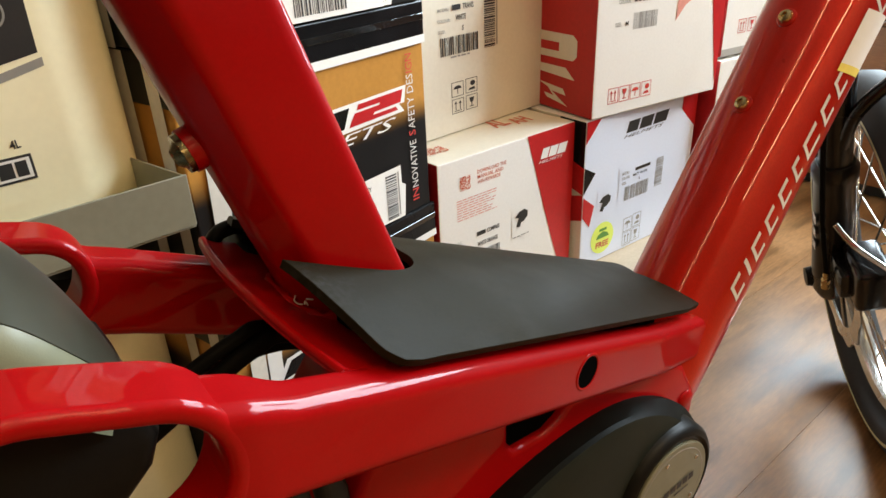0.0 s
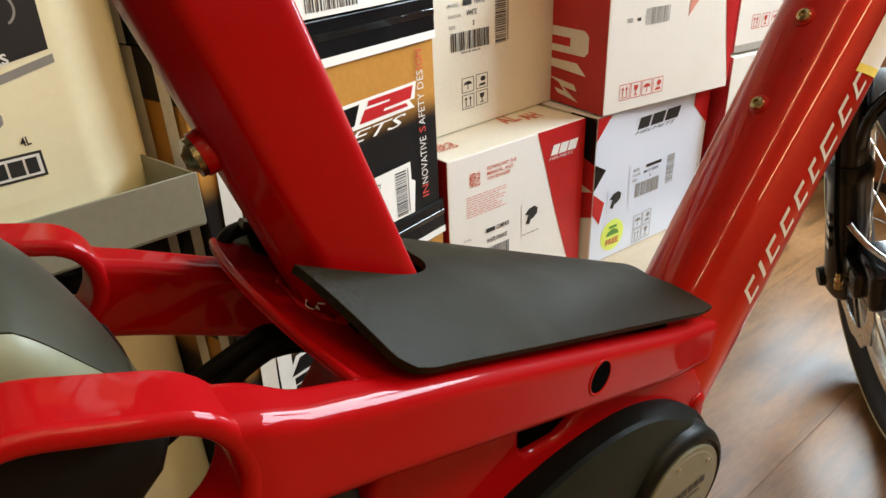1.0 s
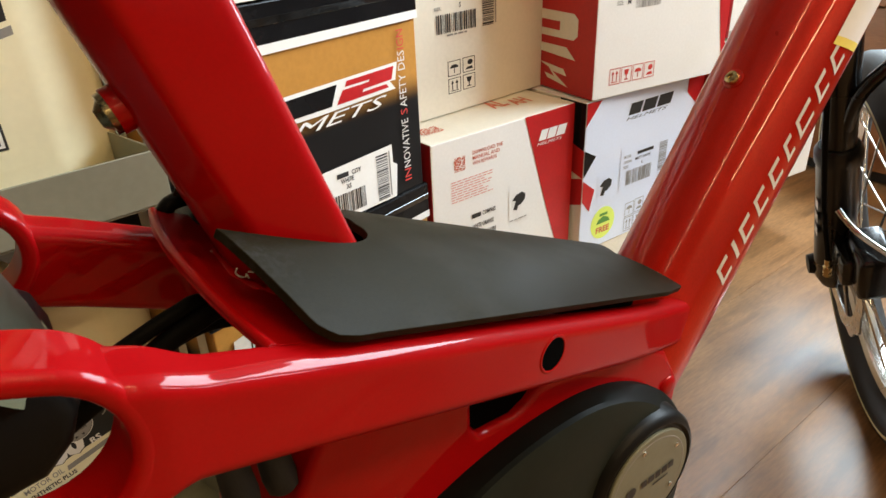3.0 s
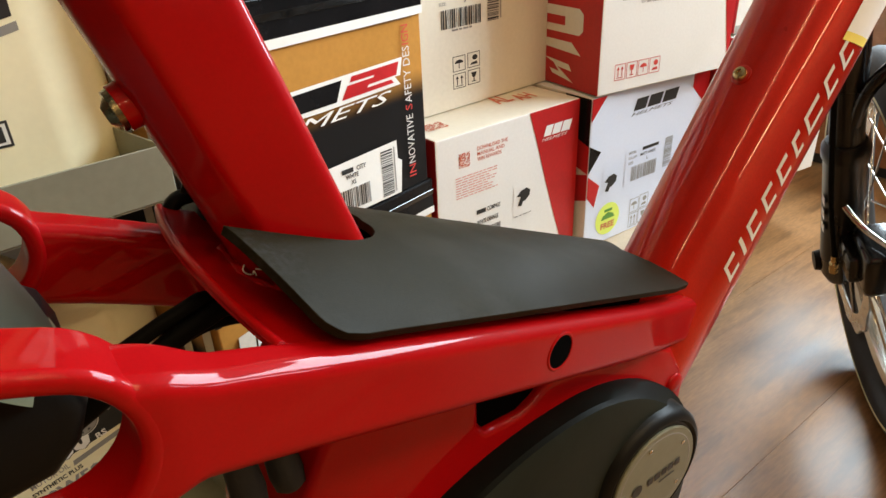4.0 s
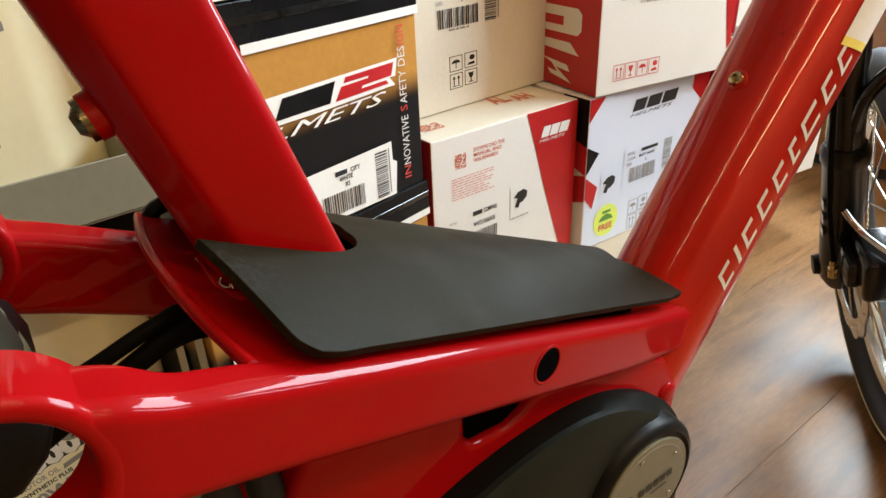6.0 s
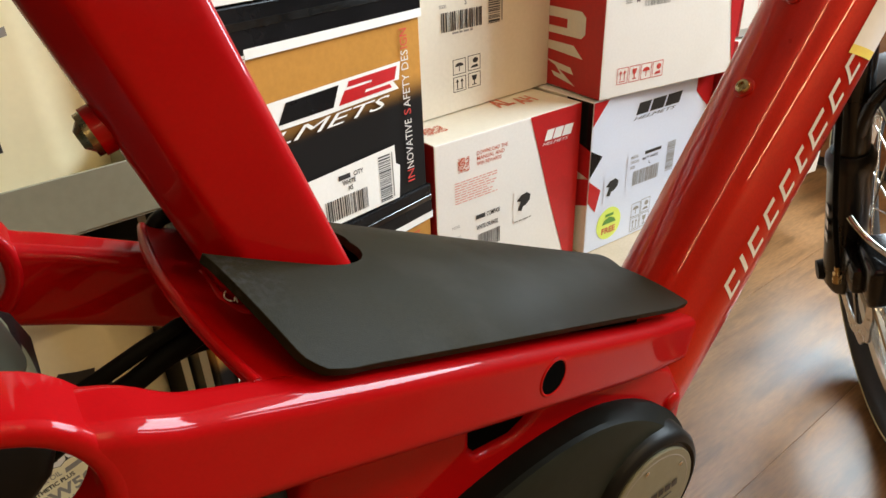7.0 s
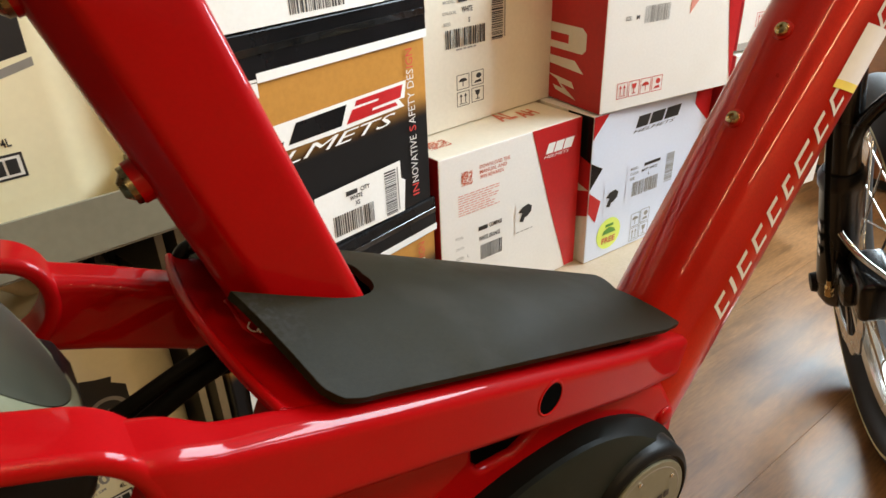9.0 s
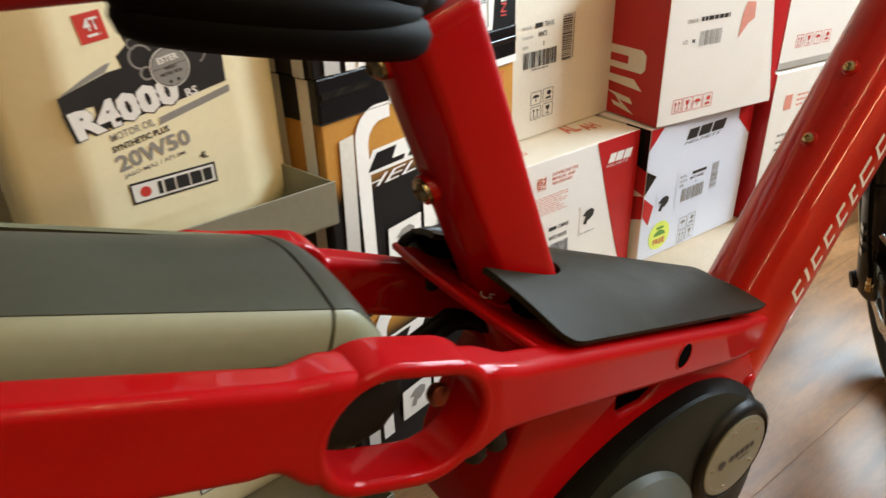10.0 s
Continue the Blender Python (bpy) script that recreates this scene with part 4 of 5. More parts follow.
for k in range(3):
    decal += [(0.0, 0.010, 0.060 + k * 0.017, 0.070 + k * 0.017)]
part("fork_decal", move(strips(decal), Matrix.Translation((-0.025, 0.0805, 0.0)) @ Matrix.Rotation(radians(180), 4, "Z") @ Matrix.Translation((-0.012, 0, 0))), WHITE_PRINT, fork, "white fork print drawn as plain bars")
# ---- helmet boxes ----
def carton(label, m, w, d, h, mats, lean=0.0):
    """A closed carton from its front lower left corner; mats: front, left side, top."""
    ob = tagged(empty("helmet_box", m), label, "box", "stacked helmet boxes")
    bm = block(0, w, 0, d, 0, h, 0.0016, 2)
    for f in bm.faces:
        n = f.normal
        f.material_index = 1 if n.x < -0.5 else 2 if n.z > 0.5 else 0
    part("carton", bm, list(mats), ob)
    return ob


def print_on(box, name, bm, mat, x=0.0, z=0.0, layer=1, label="", turn=0.0, face="front", w=0.0):
    """A flat print on a face of a box: x to the right and z up from the face's lower left corner."""
    bm = move(bm, Matrix.Translation((x, -0.0005 * layer, z)) @ Matrix.Rotation(radians(-turn), 4, "Y"))
    if face == "left":
        bm = move(bm, Matrix.Rotation(radians(-90), 4, "Z"))
        bm = move(bm, Matrix.Translation((0, w, 0)))
    if face == "top":
        bm = move(bm, Matrix.Translation((0, 0, w)) @ Matrix.Rotation(radians(-90), 4, "X"))
    ob = part(name, bm, mat, box, label)
    return tagged(ob, kind="stuff") if name in ("bar_code", "small_print", "item_bar", "digits", "item", "note", "slogan", "caption", "care_print", "logo", "handling_mark") else ob


def square_ring(x0, x1, z0, z1, t):
    return strips([(x0, x1, z0, z0 + t), (x0, x1, z1 - t, z1), (x0, x0 + t, z0 + t, z1 - t), (x1 - t, x1, z0 + t, z1 - t)])


def care_icon(kind, s):
    """A handling mark in a square: umbrella, arrows, glass or no-hook."""
    out = [square_ring(0, s, 0, s * 1.12, s * 0.045)]
    c = s / 2
    if kind == "umbrella":
        out.append(patch([(c + 0.33 * s * math.cos(a), 0.58 * s + 0.26 * s * math.sin(a)) for a in [math.pi * k / 12 for k in range(13)]]))
        out.append(oblong(c - 0.03 * s, c + 0.03 * s, 0.2 * s, 0.6 * s))
    elif kind == "arrows":
        for x in (0.32 * s, 0.68 * s):
            out += [oblong(x - 0.035 * s, x + 0.035 * s, 0.25 * s, 0.8 * s), patch([(x - 0.12 * s, 0.72 * s), (x + 0.12 * s, 0.72 * s), (x, 0.95 * s)])]
        out.append(oblong(0.2 * s, 0.8 * s, 0.15 * s, 0.2 * s))
    elif kind == "glass":
        out += [patch([(0.28 * s, 0.9 * s), (0.36 * s, 0.58 * s), (0.5 * s, 0.48 * s), (0.64 * s, 0.58 * s), (0.72 * s, 0.9 * s)]), oblong(c - 0.04 * s, c + 0.04 * s, 0.24 * s, 0.5 * s), oblong(0.32 * s, 0.68 * s, 0.18 * s, 0.24 * s)]
    else:
        out += [patch([(0.60 * s + 0.22 * s * math.cos(a), 0.72 * s + 0.2 * s * math.sin(a)) for a in [2 * math.pi * k / 10 for k in range(10)]]), patch([(0.2 * s, 0.2 * s), (0.82 * s, 0.2 * s), (0.75 * s, 0.42 * s), (0.35 * s, 0.36 * s)])]
    return join(*out)


def block_logo(x, z, w, h, shear=0.35):
    """The maker's logo as three plain slanted blocks over a small word."""
    out = []
    for k, (x0, x1) in enumerate(((0.0, 0.27), (0.31, 0.62), (0.66, 1.0))):
        low, high = (0.30, 1.0)
        out.append([(x + x0 * w + shear * h * low, z + low * h), (x + x1 * w + shear * h * low, z + low * h), (x + x1 * w + shear * h * high, z + high * h), (x + x0 * w + shear * h * high, z + high * h)])
    word = move(letters("HELMETS", 0.19 * h, 0.98 * w, 0.0, 0.35), Matrix.Translation((x - 0.02 * w, 0, z)))
    return join(word, *[patch(p) for p in out])


def helmet_picture(s):
    return patch([(0.0, 0.1 * s), (0.3 * s, 0.0), (0.42 * s, 0.28 * s), (0.62 * s, 0.30 * s), (0.95 * s, 0.55 * s), (1.0 * s, 0.9 * s), (0.7 * s, 1.1 * s), (0.25 * s, 1.02 * s), (-0.1 * s, 0.72 * s), (0.22 * s, 0.62 * s)])


PL = 0.0985
# the white and red carton with the manual note
box_a = carton("white and red printed helmet carton on a low plinth", pose(0.5045, 0.5395, PL, 0, 0, -4.1), 0.2300, 0.26, 0.2135, (CARD_WHITE, CARD_RED, CARD_CREAM))
print_on(box_a, "red_panel", patch([(0.1425, 0.2130), (0.2297, 0.2130), (0.2297, 0.002), (0.2115, 0.002), (0.2070, 0.0165), (0.190, 0.0655), (0.1739, 0.1135), (0.158, 0.165)]), CARD_RED, label="red printed wedge")
print_on(box_a, "logo", block_logo(0, 0, 0.046, 0.019), WHITE_PRINT, 0.164, 0.1725, 2, "white maker's logo drawn as plain blocks", turn=-1)
for k, words in enumerate(("DOWNLOAD THE", "MANUAL AND", "WIN REWARDS")):
    print_on(box_a, "note", letters(words, 0.0046, 0.047 - 0.005 * k, 0.01), INK_CORAL, 0.0597, 0.1882 - 0.0064 * k)
rng = random.Random(11)
code = [(0.001 * i, 0.001 * i + 0.001, 0.00106 * j, 0.00106 * j + 0.00106) for i in range(16) for j in range(16) if rng.random() < 0.55]
print_on(box_a, "code_square", strips(code), INK_CORAL, 0.0325, 0.1735, label="faded red speckled square")
print_on(box_a, "small_print", lines(0.0, 0.068, 0.0, 9, 0.0011, 0.0031, 3), INK_PINK, 0.0270, 0.1625)
print_on(box_a, "item", letters("COMPASS", 0.0060, 0.021, 0.02), INK_BLACK, 0.0738, 0.1080)
print_on(box_a, "item_bar", oblong(0, 0.0145, 0, 0.0056), INK_BLACK, 0.0570, 0.1080)
print_on(box_a, "item", letters("MODEL:", 0.0032, 0.012), INK_GREY, 0.0215, 0.1065)
print_on(box_a, "item", letters("WHITE ORANGE", 0.0060, 0.034, 0.02), INK_BLACK, 0.0577, 0.0938)
print_on(box_a, "item", letters("COLOUR:", 0.0032, 0.013), INK_GREY, 0.0215, 0.0925)
print_on(box_a, "bar_code", bars(0, 0.036, 0, 0.020, 4), INK_BLACK, 0.0597, 0.0675)
print_on(box_a, "item", letters("SIZE:   L", 0.0040, 0.020, 0.01), INK_GREY, 0.0215, 0.0785)
print_on(box_a, "picture_label", oblong(0, 0.036, 0, 0.042), CARD_WHITE, 0.1170, 0.0840, label="white picture label")
print_on(box_a, "helmet_picture", helmet_picture(0.021), INK_BLACK, 0.1240, 0.0965, 2)
print_on(box_a, "caption", lines(0, 0.034, 0, 1, 0.0012, 0.004, 9), INK_GREY, 0.118, 0.0850, 2)
print_on(box_a, "care_print", join(letters("AL", 0.030, 0.027, 0.03), move(letters("AH", 0.026, 0.027, 0.03), Matrix.Translation((0.031, 0, -0.008)))), INK_CORAL, 0.140, 0.050, face="top", w=0.2135, label="coral letters on the flap")
flap = [(x * 1.9, X * 1.9, z * 1.25, Z * 1.25) for x, X, z, Z in code]
print_on(box_a, "code_square", strips(flap), INK_CORAL, 0.0145, 0.0300, face="top", w=0.2135, label="faded red speckled square")

# white carton standing on it, set back
box_t = carton("cream white helmet carton with black handling marks", pose(0.492, 0.6075, PL + 0.2145, 0, 0, -0.5), 0.275, 0.26, 0.235, (CARD_CREAM, CARD_CREAM, CARD_CREAM))
for kind, x, z in (("umbrella", 0.1040, 0.0445), ("hook", 0.1280, 0.0450), ("arrows", 0.1040, 0.0240), ("glass", 0.1280, 0.0245)):
    print_on(box_t, "handling_mark", move(care_icon(kind, 0.0205), Matrix.Diagonal((1, 1, 0.78, 1))), INK_BLACK, x, z)
print_on(box_t, "bar_code", bars(0, 0.064, 0, 0.021, 12), INK_BLACK, 0.088, 0.0955, 2)
print_on(box_t, "bar_code", bars(0, 0.019, 0, 0.062, 15, upright=False), INK_BLACK, 0.162, 0.0950, 2)
print_on(box_t, "digits", lines(0.0225, 0.0245, 0.0, 1, 0.06, 0.004, 18), INK_GREY, 0.161, 0.1560, 2)
print_on(box_t, "digits", lines(0, 0.036, 0, 1, 0.002, 0.004, 8), INK_GREY, 0.104, 0.0938, 2)
for words, x, z, h, w, mat in (("MODEL:", 0.0855, 0.1455, 0.0036, 0.018, INK_GREY), ("COLOUR:", 0.0845, 0.1335, 0.0036, 0.021, INK_GREY), ("SIZE:", 0.0855, 0.1215, 0.0036, 0.011, INK_GREY),
                               ("WHITE", 0.114, 0.1335, 0.0062, 0.017, INK_BLACK), ("S", 0.124, 0.1215, 0.0056, 0.003, INK_BLACK), ("TRAVIS", 0.126, 0.1450, 0.0064, 0.018, INK_BLACK)):
    print_on(box_t, "item", letters(words, h, w, 0.02), mat, x, z, 2)
print_on(box_t, "item_bar", oblong(0, 0.014, 0, 0.0060), INK_BLACK, 0.1085, 0.1452, 2)

# white carton with a patterned corner and a bright sticker
box_b = carton("white helmet carton with red and black corner pattern", pose(0.7395, 0.5085, PL, 0, 0, -6.0), 0.2430, 0.26, 0.2135, (CARD_WINDOW_LIT, CARD_CREAM, CARD_WHITE))
print_on(box_b, "pattern", patch([(0.001, 0.2125), (0.028, 0.2125), (0.001, 0.182)]), CARD_RED, label="red triangle")
print_on(box_b, "pattern", patch([(0.001, 0.150), (0.001, 0.112), (0.023, 0.138)]), CARD_BLACK, label="black triangle")
print_on(box_b, "pattern", patch([(0.001, 0.108), (0.024, 0.090), (0.016, 0.060), (0.001, 0.078)]), CARD_RED, label="red facet")
print_on(box_b, "pattern", patch([(0.2060, 0.2128), (0.2425, 0.2128), (0.2425, 0.1560), (0.2390, 0.1590), (0.2060, 0.1890)]), CARD_RED, label="red corner facet")
for pts, mat in (([(0.26, 0.2125), (0.26, 0.150), (0.215, 0.165), (0.215, 0.2125)], CARD_BLACK), ([(0.26, 0.150), (0.26, 0.112), (0.215, 0.125), (0.215, 0.165)], CARD_RED), ([(0.26, 0.112), (0.26, 0.075), (0.215, 0.06), (0.215, 0.1)], CARD_RED)):
    print_on(box_b, "pattern", patch(pts), mat, face="left", w=0.26)
print_on(box_b, "logo", block_logo(0, 0, 0.088, 0.0225), INK_BLACK, 0.079, 0.1735, 1, "black maker's logo drawn as plain blocks", turn=0)
print_on(box_b, "paper_label", oblong(0, 0.108, 0, 0.060), CARD_WINDOW_LIT, 0.074, 0.0730, label="white paper label")
print_on(box_b, "bar_code", bars(0, 0.054, 0, 0.0215, 21), INK_GREY, 0.087, 0.0785, 2)
print_on(box_b, "bar_code", bars(0, 0.017, 0, 0.046, 22, upright=False), INK_GREY, 0.1560, 0.0820, 2)
for words, x, z, w, mat in (("MODEL:", 0.0800, 0.1195, 0.015, INK_GREY), ("COLOUR:", 0.0800, 0.1120, 0.017, INK_GREY), ("SIZE:", 0.0800, 0.1045, 0.010, INK_GREY), ("MATT WHITE", 0.104, 0.1120, 0.032, INK_BLACK), ("L", 0.118, 0.1045, 0.003, INK_BLACK)):
    print_on(box_b, "item", letters(words, 0.0040, w, 0.02), mat, x, z, 2)
print_on(box_b, "item_bar", oblong(0, 0.034, 0, 0.0046), INK_BLACK, 0.108, 0.1198, 2)
print_on(box_b, "picture_label", oblong(0, 0.038, 0, 0.041), CARD_WINDOW_LIT, 0.030, 0.0675, label="white picture label")
print_on(box_b, "helmet_picture", helmet_picture(0.022), INK_BLACK, 0.036, 0.0760, 2)
for kind, x, z in (("umbrella", 0.0920, 0.0275), ("hook", 0.1125, 0.0290), ("arrows", 0.0920, 0.0045), ("glass", 0.1125, 0.0060)):
    print_on(box_b, "handling_mark", care_icon(kind, 0.0192), INK_GREY, x, z)
print_on(box_b, "round_sticker", patch([(0.0240 * math.cos(k * math.pi / 20), 0.0240 * math.sin(k * math.pi / 20)) for k in range(40)]), STICKER_YELLOW, 0.0460, 0.0345, 1, "fluorescent yellow round sticker")
print_on(box_b, "sticker_word", letters("FREE", 0.0092, 0.027, 0.03), INK_CORAL, 0.0325, 0.0200, 2)
print_on(box_b, "sticker_mark", join(patch([(-0.014, 0), (0.014, 0), (0.010, 0.006), (0.0, 0.010), (-0.010, 0.006)]), oblong(-0.008, 0.008, 0.011, 0.015)), INK_GREEN, 0.0460, 0.0345, 2)

# white and red carton on top of it
box_c = carton("white helmet carton with red side and red wedge", pose(0.7435, 0.5045, PL + 0.2155, 0, 0, -11.5), 0.2345, 0.27, 0.225, (CARD_WHITE, CARD_RED, CARD_WHITE))
print_on(box_c, "red_panel", patch([(0.2341, 0.006), (0.2341, 0.2245), (0.186, 0.2245), (0.2077, 0.125), (0.2169, 0.081)]), CARD_RED, label="red printed wedge")
for k, kind in enumerate(("arrows", "glass", "umbrella", "hook")):
    print_on(box_c, "handling_mark", care_icon(kind, 0.0180), INK_RED, 0.0258 + 0.0198 * k, 0.0155)
print_on(box_c, "bar_code", bars(0, 0.043, 0, 0.0200, 31), INK_GREY, 0.0608, 0.1045)
for words, x, z, w, mat in (("SIZE:", 0.0300, 0.1105, 0.010, INK_GREY), ("M", 0.0475, 0.1105, 0.005, INK_BLACK), ("COLOUR:", 0.0340, 0.1370, 0.020, INK_GREY)):
    print_on(box_c, "item", letters(words, 0.0050, w, 0.02), mat, x, z)
print_on(box_c, "item_bar", lines(0, 0.062, 0, 1, 0.0055, 0.01, 41), INK_BLACK, 0.0600, 0.1430)
print_on(box_c, "helmet_picture", patch([(0, 0), (0.016, 0.018), (0.028, 0.024), (0.026, 0.046), (0.008, 0.048), (0.002, 0.03)]), INK_PINK, 0.138, 0.106, 1, "faded helmet picture")
side_logo = join(patch([(0.02, 0.100), (0.098, 0.100), (0.106, 0.094), (0.106, 0.074), (0.099, 0.068), (0.02, 0.068), (0.02, 0.077), (0.072, 0.077), (0.072, 0.088), (0.02, 0.088)]), patch([(0.02, 0.058), (0.086, 0.058), (0.104, 0.044), (0.02, 0.048)]),
                 patch([(0.03, 0.034), (0.082, 0.030), (0.088, 0.022), (0.06, 0.024), (0.092, 0.008), (0.050, 0.014), (0.044, 0.020), (0.064, 0.018), (0.052, 0.028)]))
print_on(box_c, "side_logo", move(side_logo, Matrix.Translation((0.132, 0, 0))), CARD_CREAM, 0.0, 0.0, 1, "pale maker's logo drawn as plain shapes", face="left", w=0.27)

# two cartons further along the wall
box_d = carton("white helmet carton with a dark red side", pose(0.9900, 0.4600, PL, 0, 0, -11.0), 0.26, 0.27, 0.252, (CARD_WHITE, CARD_RED, CARD_WHITE))
print_on(box_d, "code_square", oblong(0, 0.018, 0, 0.024), INK_PINK, 0.030, 0.190, label="faded red square")
print_on(box_d, "small_print", lines(0, 0.055, 0, 3, 0.003, 0.008, 5), INK_PINK, 0.060, 0.212)
print_on(box_d, "small_print", lines(0, 0.060, 0, 5, 0.004, 0.012, 6), INK_GREY, 0.028, 0.150)
box_e = carton("white helmet carton with small red handling marks", pose(0.9950, 0.4640, PL + 0.256, 0, 0, -11.0), 0.26, 0.27, 0.235, (CARD_WHITE, CARD_RED, CARD_WHITE))
for k, kind in enumerate(("arrows", "glass", "umbrella", "hook")):
    print_on(box_e, "handling_mark", care_icon(kind, 0.017), INK_RED, 0.030 + 0.022 * k, 0.030)
print_on(box_e, "edge_tape", oblong(0.0, 0.25, 0.0, 0.010), CARD_GREY, 0.0, 0.0006, 1, "grey edge strip")


# black and orange lidded boxes
def lidded_box(label, m, w, d, h, lid):
    ob = tagged(empty("helmet_box", m), label, "box", "black and orange helmet boxes")
    part("carton", block(0.002, w - 0.002, 0.002, d, 0, h - 0.004, 0.0015, 2), CARD_ORANGE_TALL if h > 0.25 else CARD_ORANGE, ob, "orange card fading to black")
    cover = part("lid", block(0, w, 0, d + 0.002, h - lid, h, 0.002, 2), CARD_BLACK, ob, "glossy black lid with a white rim")
    part("lid_rim", strips([(0.083, w - 0.0008, h - lid + 0.0006, h - lid + 0.0085)]), WHITE_PRINT, cover).matrix_local = Matrix.Translation((0, -0.0006, 0))
    part("lid_tape", join(block(0.004, w - 0.002, -0.0012, -0.0006, h - lid * 0.45, h - lid * 0.30, 0.0003, 1)), TAPE, cover, "shiny clear tape")
    return ob


def print_k(box, name, bm, mat, x=0.0, z=0.0, layer=1, label="", turn=0.0):
    """A print that leans a little on the front of these boxes, as their cards do."""
    bm = move(bm, Matrix.Translation((x, 0, z)) @ Matrix.Rotation(radians(-turn), 4, "Y"))
    lean = Matrix(((1.06, 0, 0, -0.006), (0, 1, 0, 0), (-0.036, 0, 1, 0.008), (0, 0, 0, 1)))
    return print_on(box, name, move(bm, lean), mat, 0, 0, layer, label)


KW, KD = 0.2885, 0.25
K_AT = [(0.2160, 0.5000, 0.0, 0.271), (0.2125, 0.4985, 0.2715, 0.215), (0.2085, 0.4955, 0.487, 0.215)]
stack = []
for (kx, ky, kz, kh), yaw in zip(K_AT, (8.3, 8.5, 7.9)):
    stack.append(lidded_box("black and orange helmet box with white stripes", pose(kx, ky, kz, 0, 0, yaw), KW, KD, kh, 0.041))
for box, h in zip(stack, (0.271, 0.215, 0.215)):
    up = h - 0.215
    print_k(box, "stripe", patch([(0.0232, up + 0.1490), (0.0178, up - 0.0062), (0.0337, up - 0.0062), (0.0391, up + 0.1515)]), STRIPE_FADE, layer=0.2, label="pale stripe")
    curve = [(0.0552, up - 0.0058), (0.0552, up + 0.120)] + [(0.0552 + 0.020 * (1 - math.cos(u)), up + 0.135 + 0.0225 * math.sin(u)) for u in [k * math.pi / 16 for k in range(9)]] + [(0.084, up + 0.1580), (0.084, up + 0.1730)]
    curve += [(0.0405 + 0.030 * (1 - math.sin(u)), up + 0.142 + 0.0310 * math.cos(u)) for u in [k * math.pi / 16 for k in range(9)]] + [(0.0400, up + 0.120), (0.0400, up - 0.0058)]
    print_k(box, "stripe", patch(curve), WHITE_PRINT, layer=0.2, label="white curved stripe")
    print_k(box, "logo_edge", patch([(0.0455, up + 0.1065), (0.0600, up + 0.1305), (0.2460, up + 0.1395), (0.2425, up + 0.1225), (0.2350, up + 0.1225), (0.2420, up + 0.1140), (0.1500, up + 0.1090)]), WHITE_PRINT, layer=0.6, label="white-edged maker's logo as plain blocks")
    print_k(box, "logo", patch([(0.0520, up + 0.1100), (0.0640, up + 0.1270), (0.0900, up + 0.1285), (0.0830, up + 0.1160), (0.1000, up + 0.1165), (0.0980, up + 0.1115)]), CARD_BLACK, layer=1.2)
    print_k(box, "logo", patch([(0.1040, up + 0.1120), (0.1140, up + 0.1295), (0.1700, up + 0.1325), (0.1620, up + 0.1140)]), CARD_BLACK, layer=1.2)
    print_k(box, "logo", patch([(0.1680, up + 0.1140), (0.1760, up + 0.1260), (0.2080, up + 0.1275), (0.2090, up + 0.1295), (0.1790, up + 0.1285), (0.1815, up + 0.1335), (0.2410, up + 0.1362), (0.2370, up + 0.1240), (0.2010, up + 0.1220), (0.1990, up + 0.1195), (0.2300, up + 0.1208), (0.2330, up + 0.1170)]), CARD_RED, layer=1.2)
    print_k(box, "caption", letters("HELMETS", 0.0108, 0.192, 0.0, 0.42), WHITE_PRINT, 0.0380, up + 0.0922, 0.8, turn=2.4)
    print_k(box, "fold_line", patch([(0.004, up + 0.1680), (0.262, up + 0.1752), (0.262, up + 0.1757), (0.004, up + 0.1686)]), INK_BLACK, layer=0.8, label="thin dark fold line under the lid")
    for words, start, end, ink in (("IN", 0.0, 0.085, INK_RED), ("NOVATIVE", 0.095, 0.43, SILVER_PRINT), ("S", 0.462, 0.50, INK_RED), ("AFETY DES", 0.51, 0.87, SILVER_PRINT), ("IGN", 0.88, 1.0, INK_RED)):
        print_k(box, "slogan", letters(words, 0.0095, (end - start) * 0.155), ink, 0.2563, up + 0.014 + start * 0.155, 0.8, turn=90)
    print_k(box, "paper_label", patch([(0.122, up + 0.002), (0.2330, up + 0.002), (0.2365, up + 0.0365), (0.2310, up + 0.0400), (0.2306, up + 0.0595), (0.122, up + 0.0545)]), CARD_WHITE, layer=1, label="white paper label")
    print_k(box, "bar_code", bars(0, 0.052, 0, 0.0215, 51), INK_BLACK, 0.140, up + 0.007, 2)
    print_k(box, "bar_code", bars(0, 0.0155, 0, 0.050, 52, upright=False), INK_BLACK, 0.2075, up + 0.005, 2)
    print_k(box, "digits", lines(0, 0.0018, 0, 1, 0.048, 0.004, 53), INK_GREY, 0.2250, up + 0.054, 2)
    for words, x, z, w in (("CITY", 0.176, 0.0445, 0.012), ("WHITE", 0.162, 0.0385, 0.016), ("XS", 0.168, 0.0320, 0.006)):
        print_k(box, "item", letters(words, 0.0048, w, 0.02), INK_BLACK, x, up + z, 2)
    print_k(box, "item_bar", oblong(0, 0.014, 0, 0.0048), INK_BLACK, 0.158, up + 0.0445, 2)
    print_k(box, "picture_label", patch([(0.0700, up + 0.001), (0.1160, up + 0.001), (0.1173, up + 0.0460), (0.0712, up + 0.0430)]), WHITE_PRINT, 0, 0, 1.4, label="white picture label")
    print_k(box, "helmet_picture", helmet_picture(0.024), INK_GREY, 0.083, up + 0.012, 2.2)
    for x0, x1 in ((0.011, 0.0265), (0.050, 0.066)):
        print_on(box, "side_stripe", oblong(KD - x1, KD - x0, 0.0, h - 0.002), STRIPE_FADE, layer=0.4, face="left", w=KD, label="pale stripe")
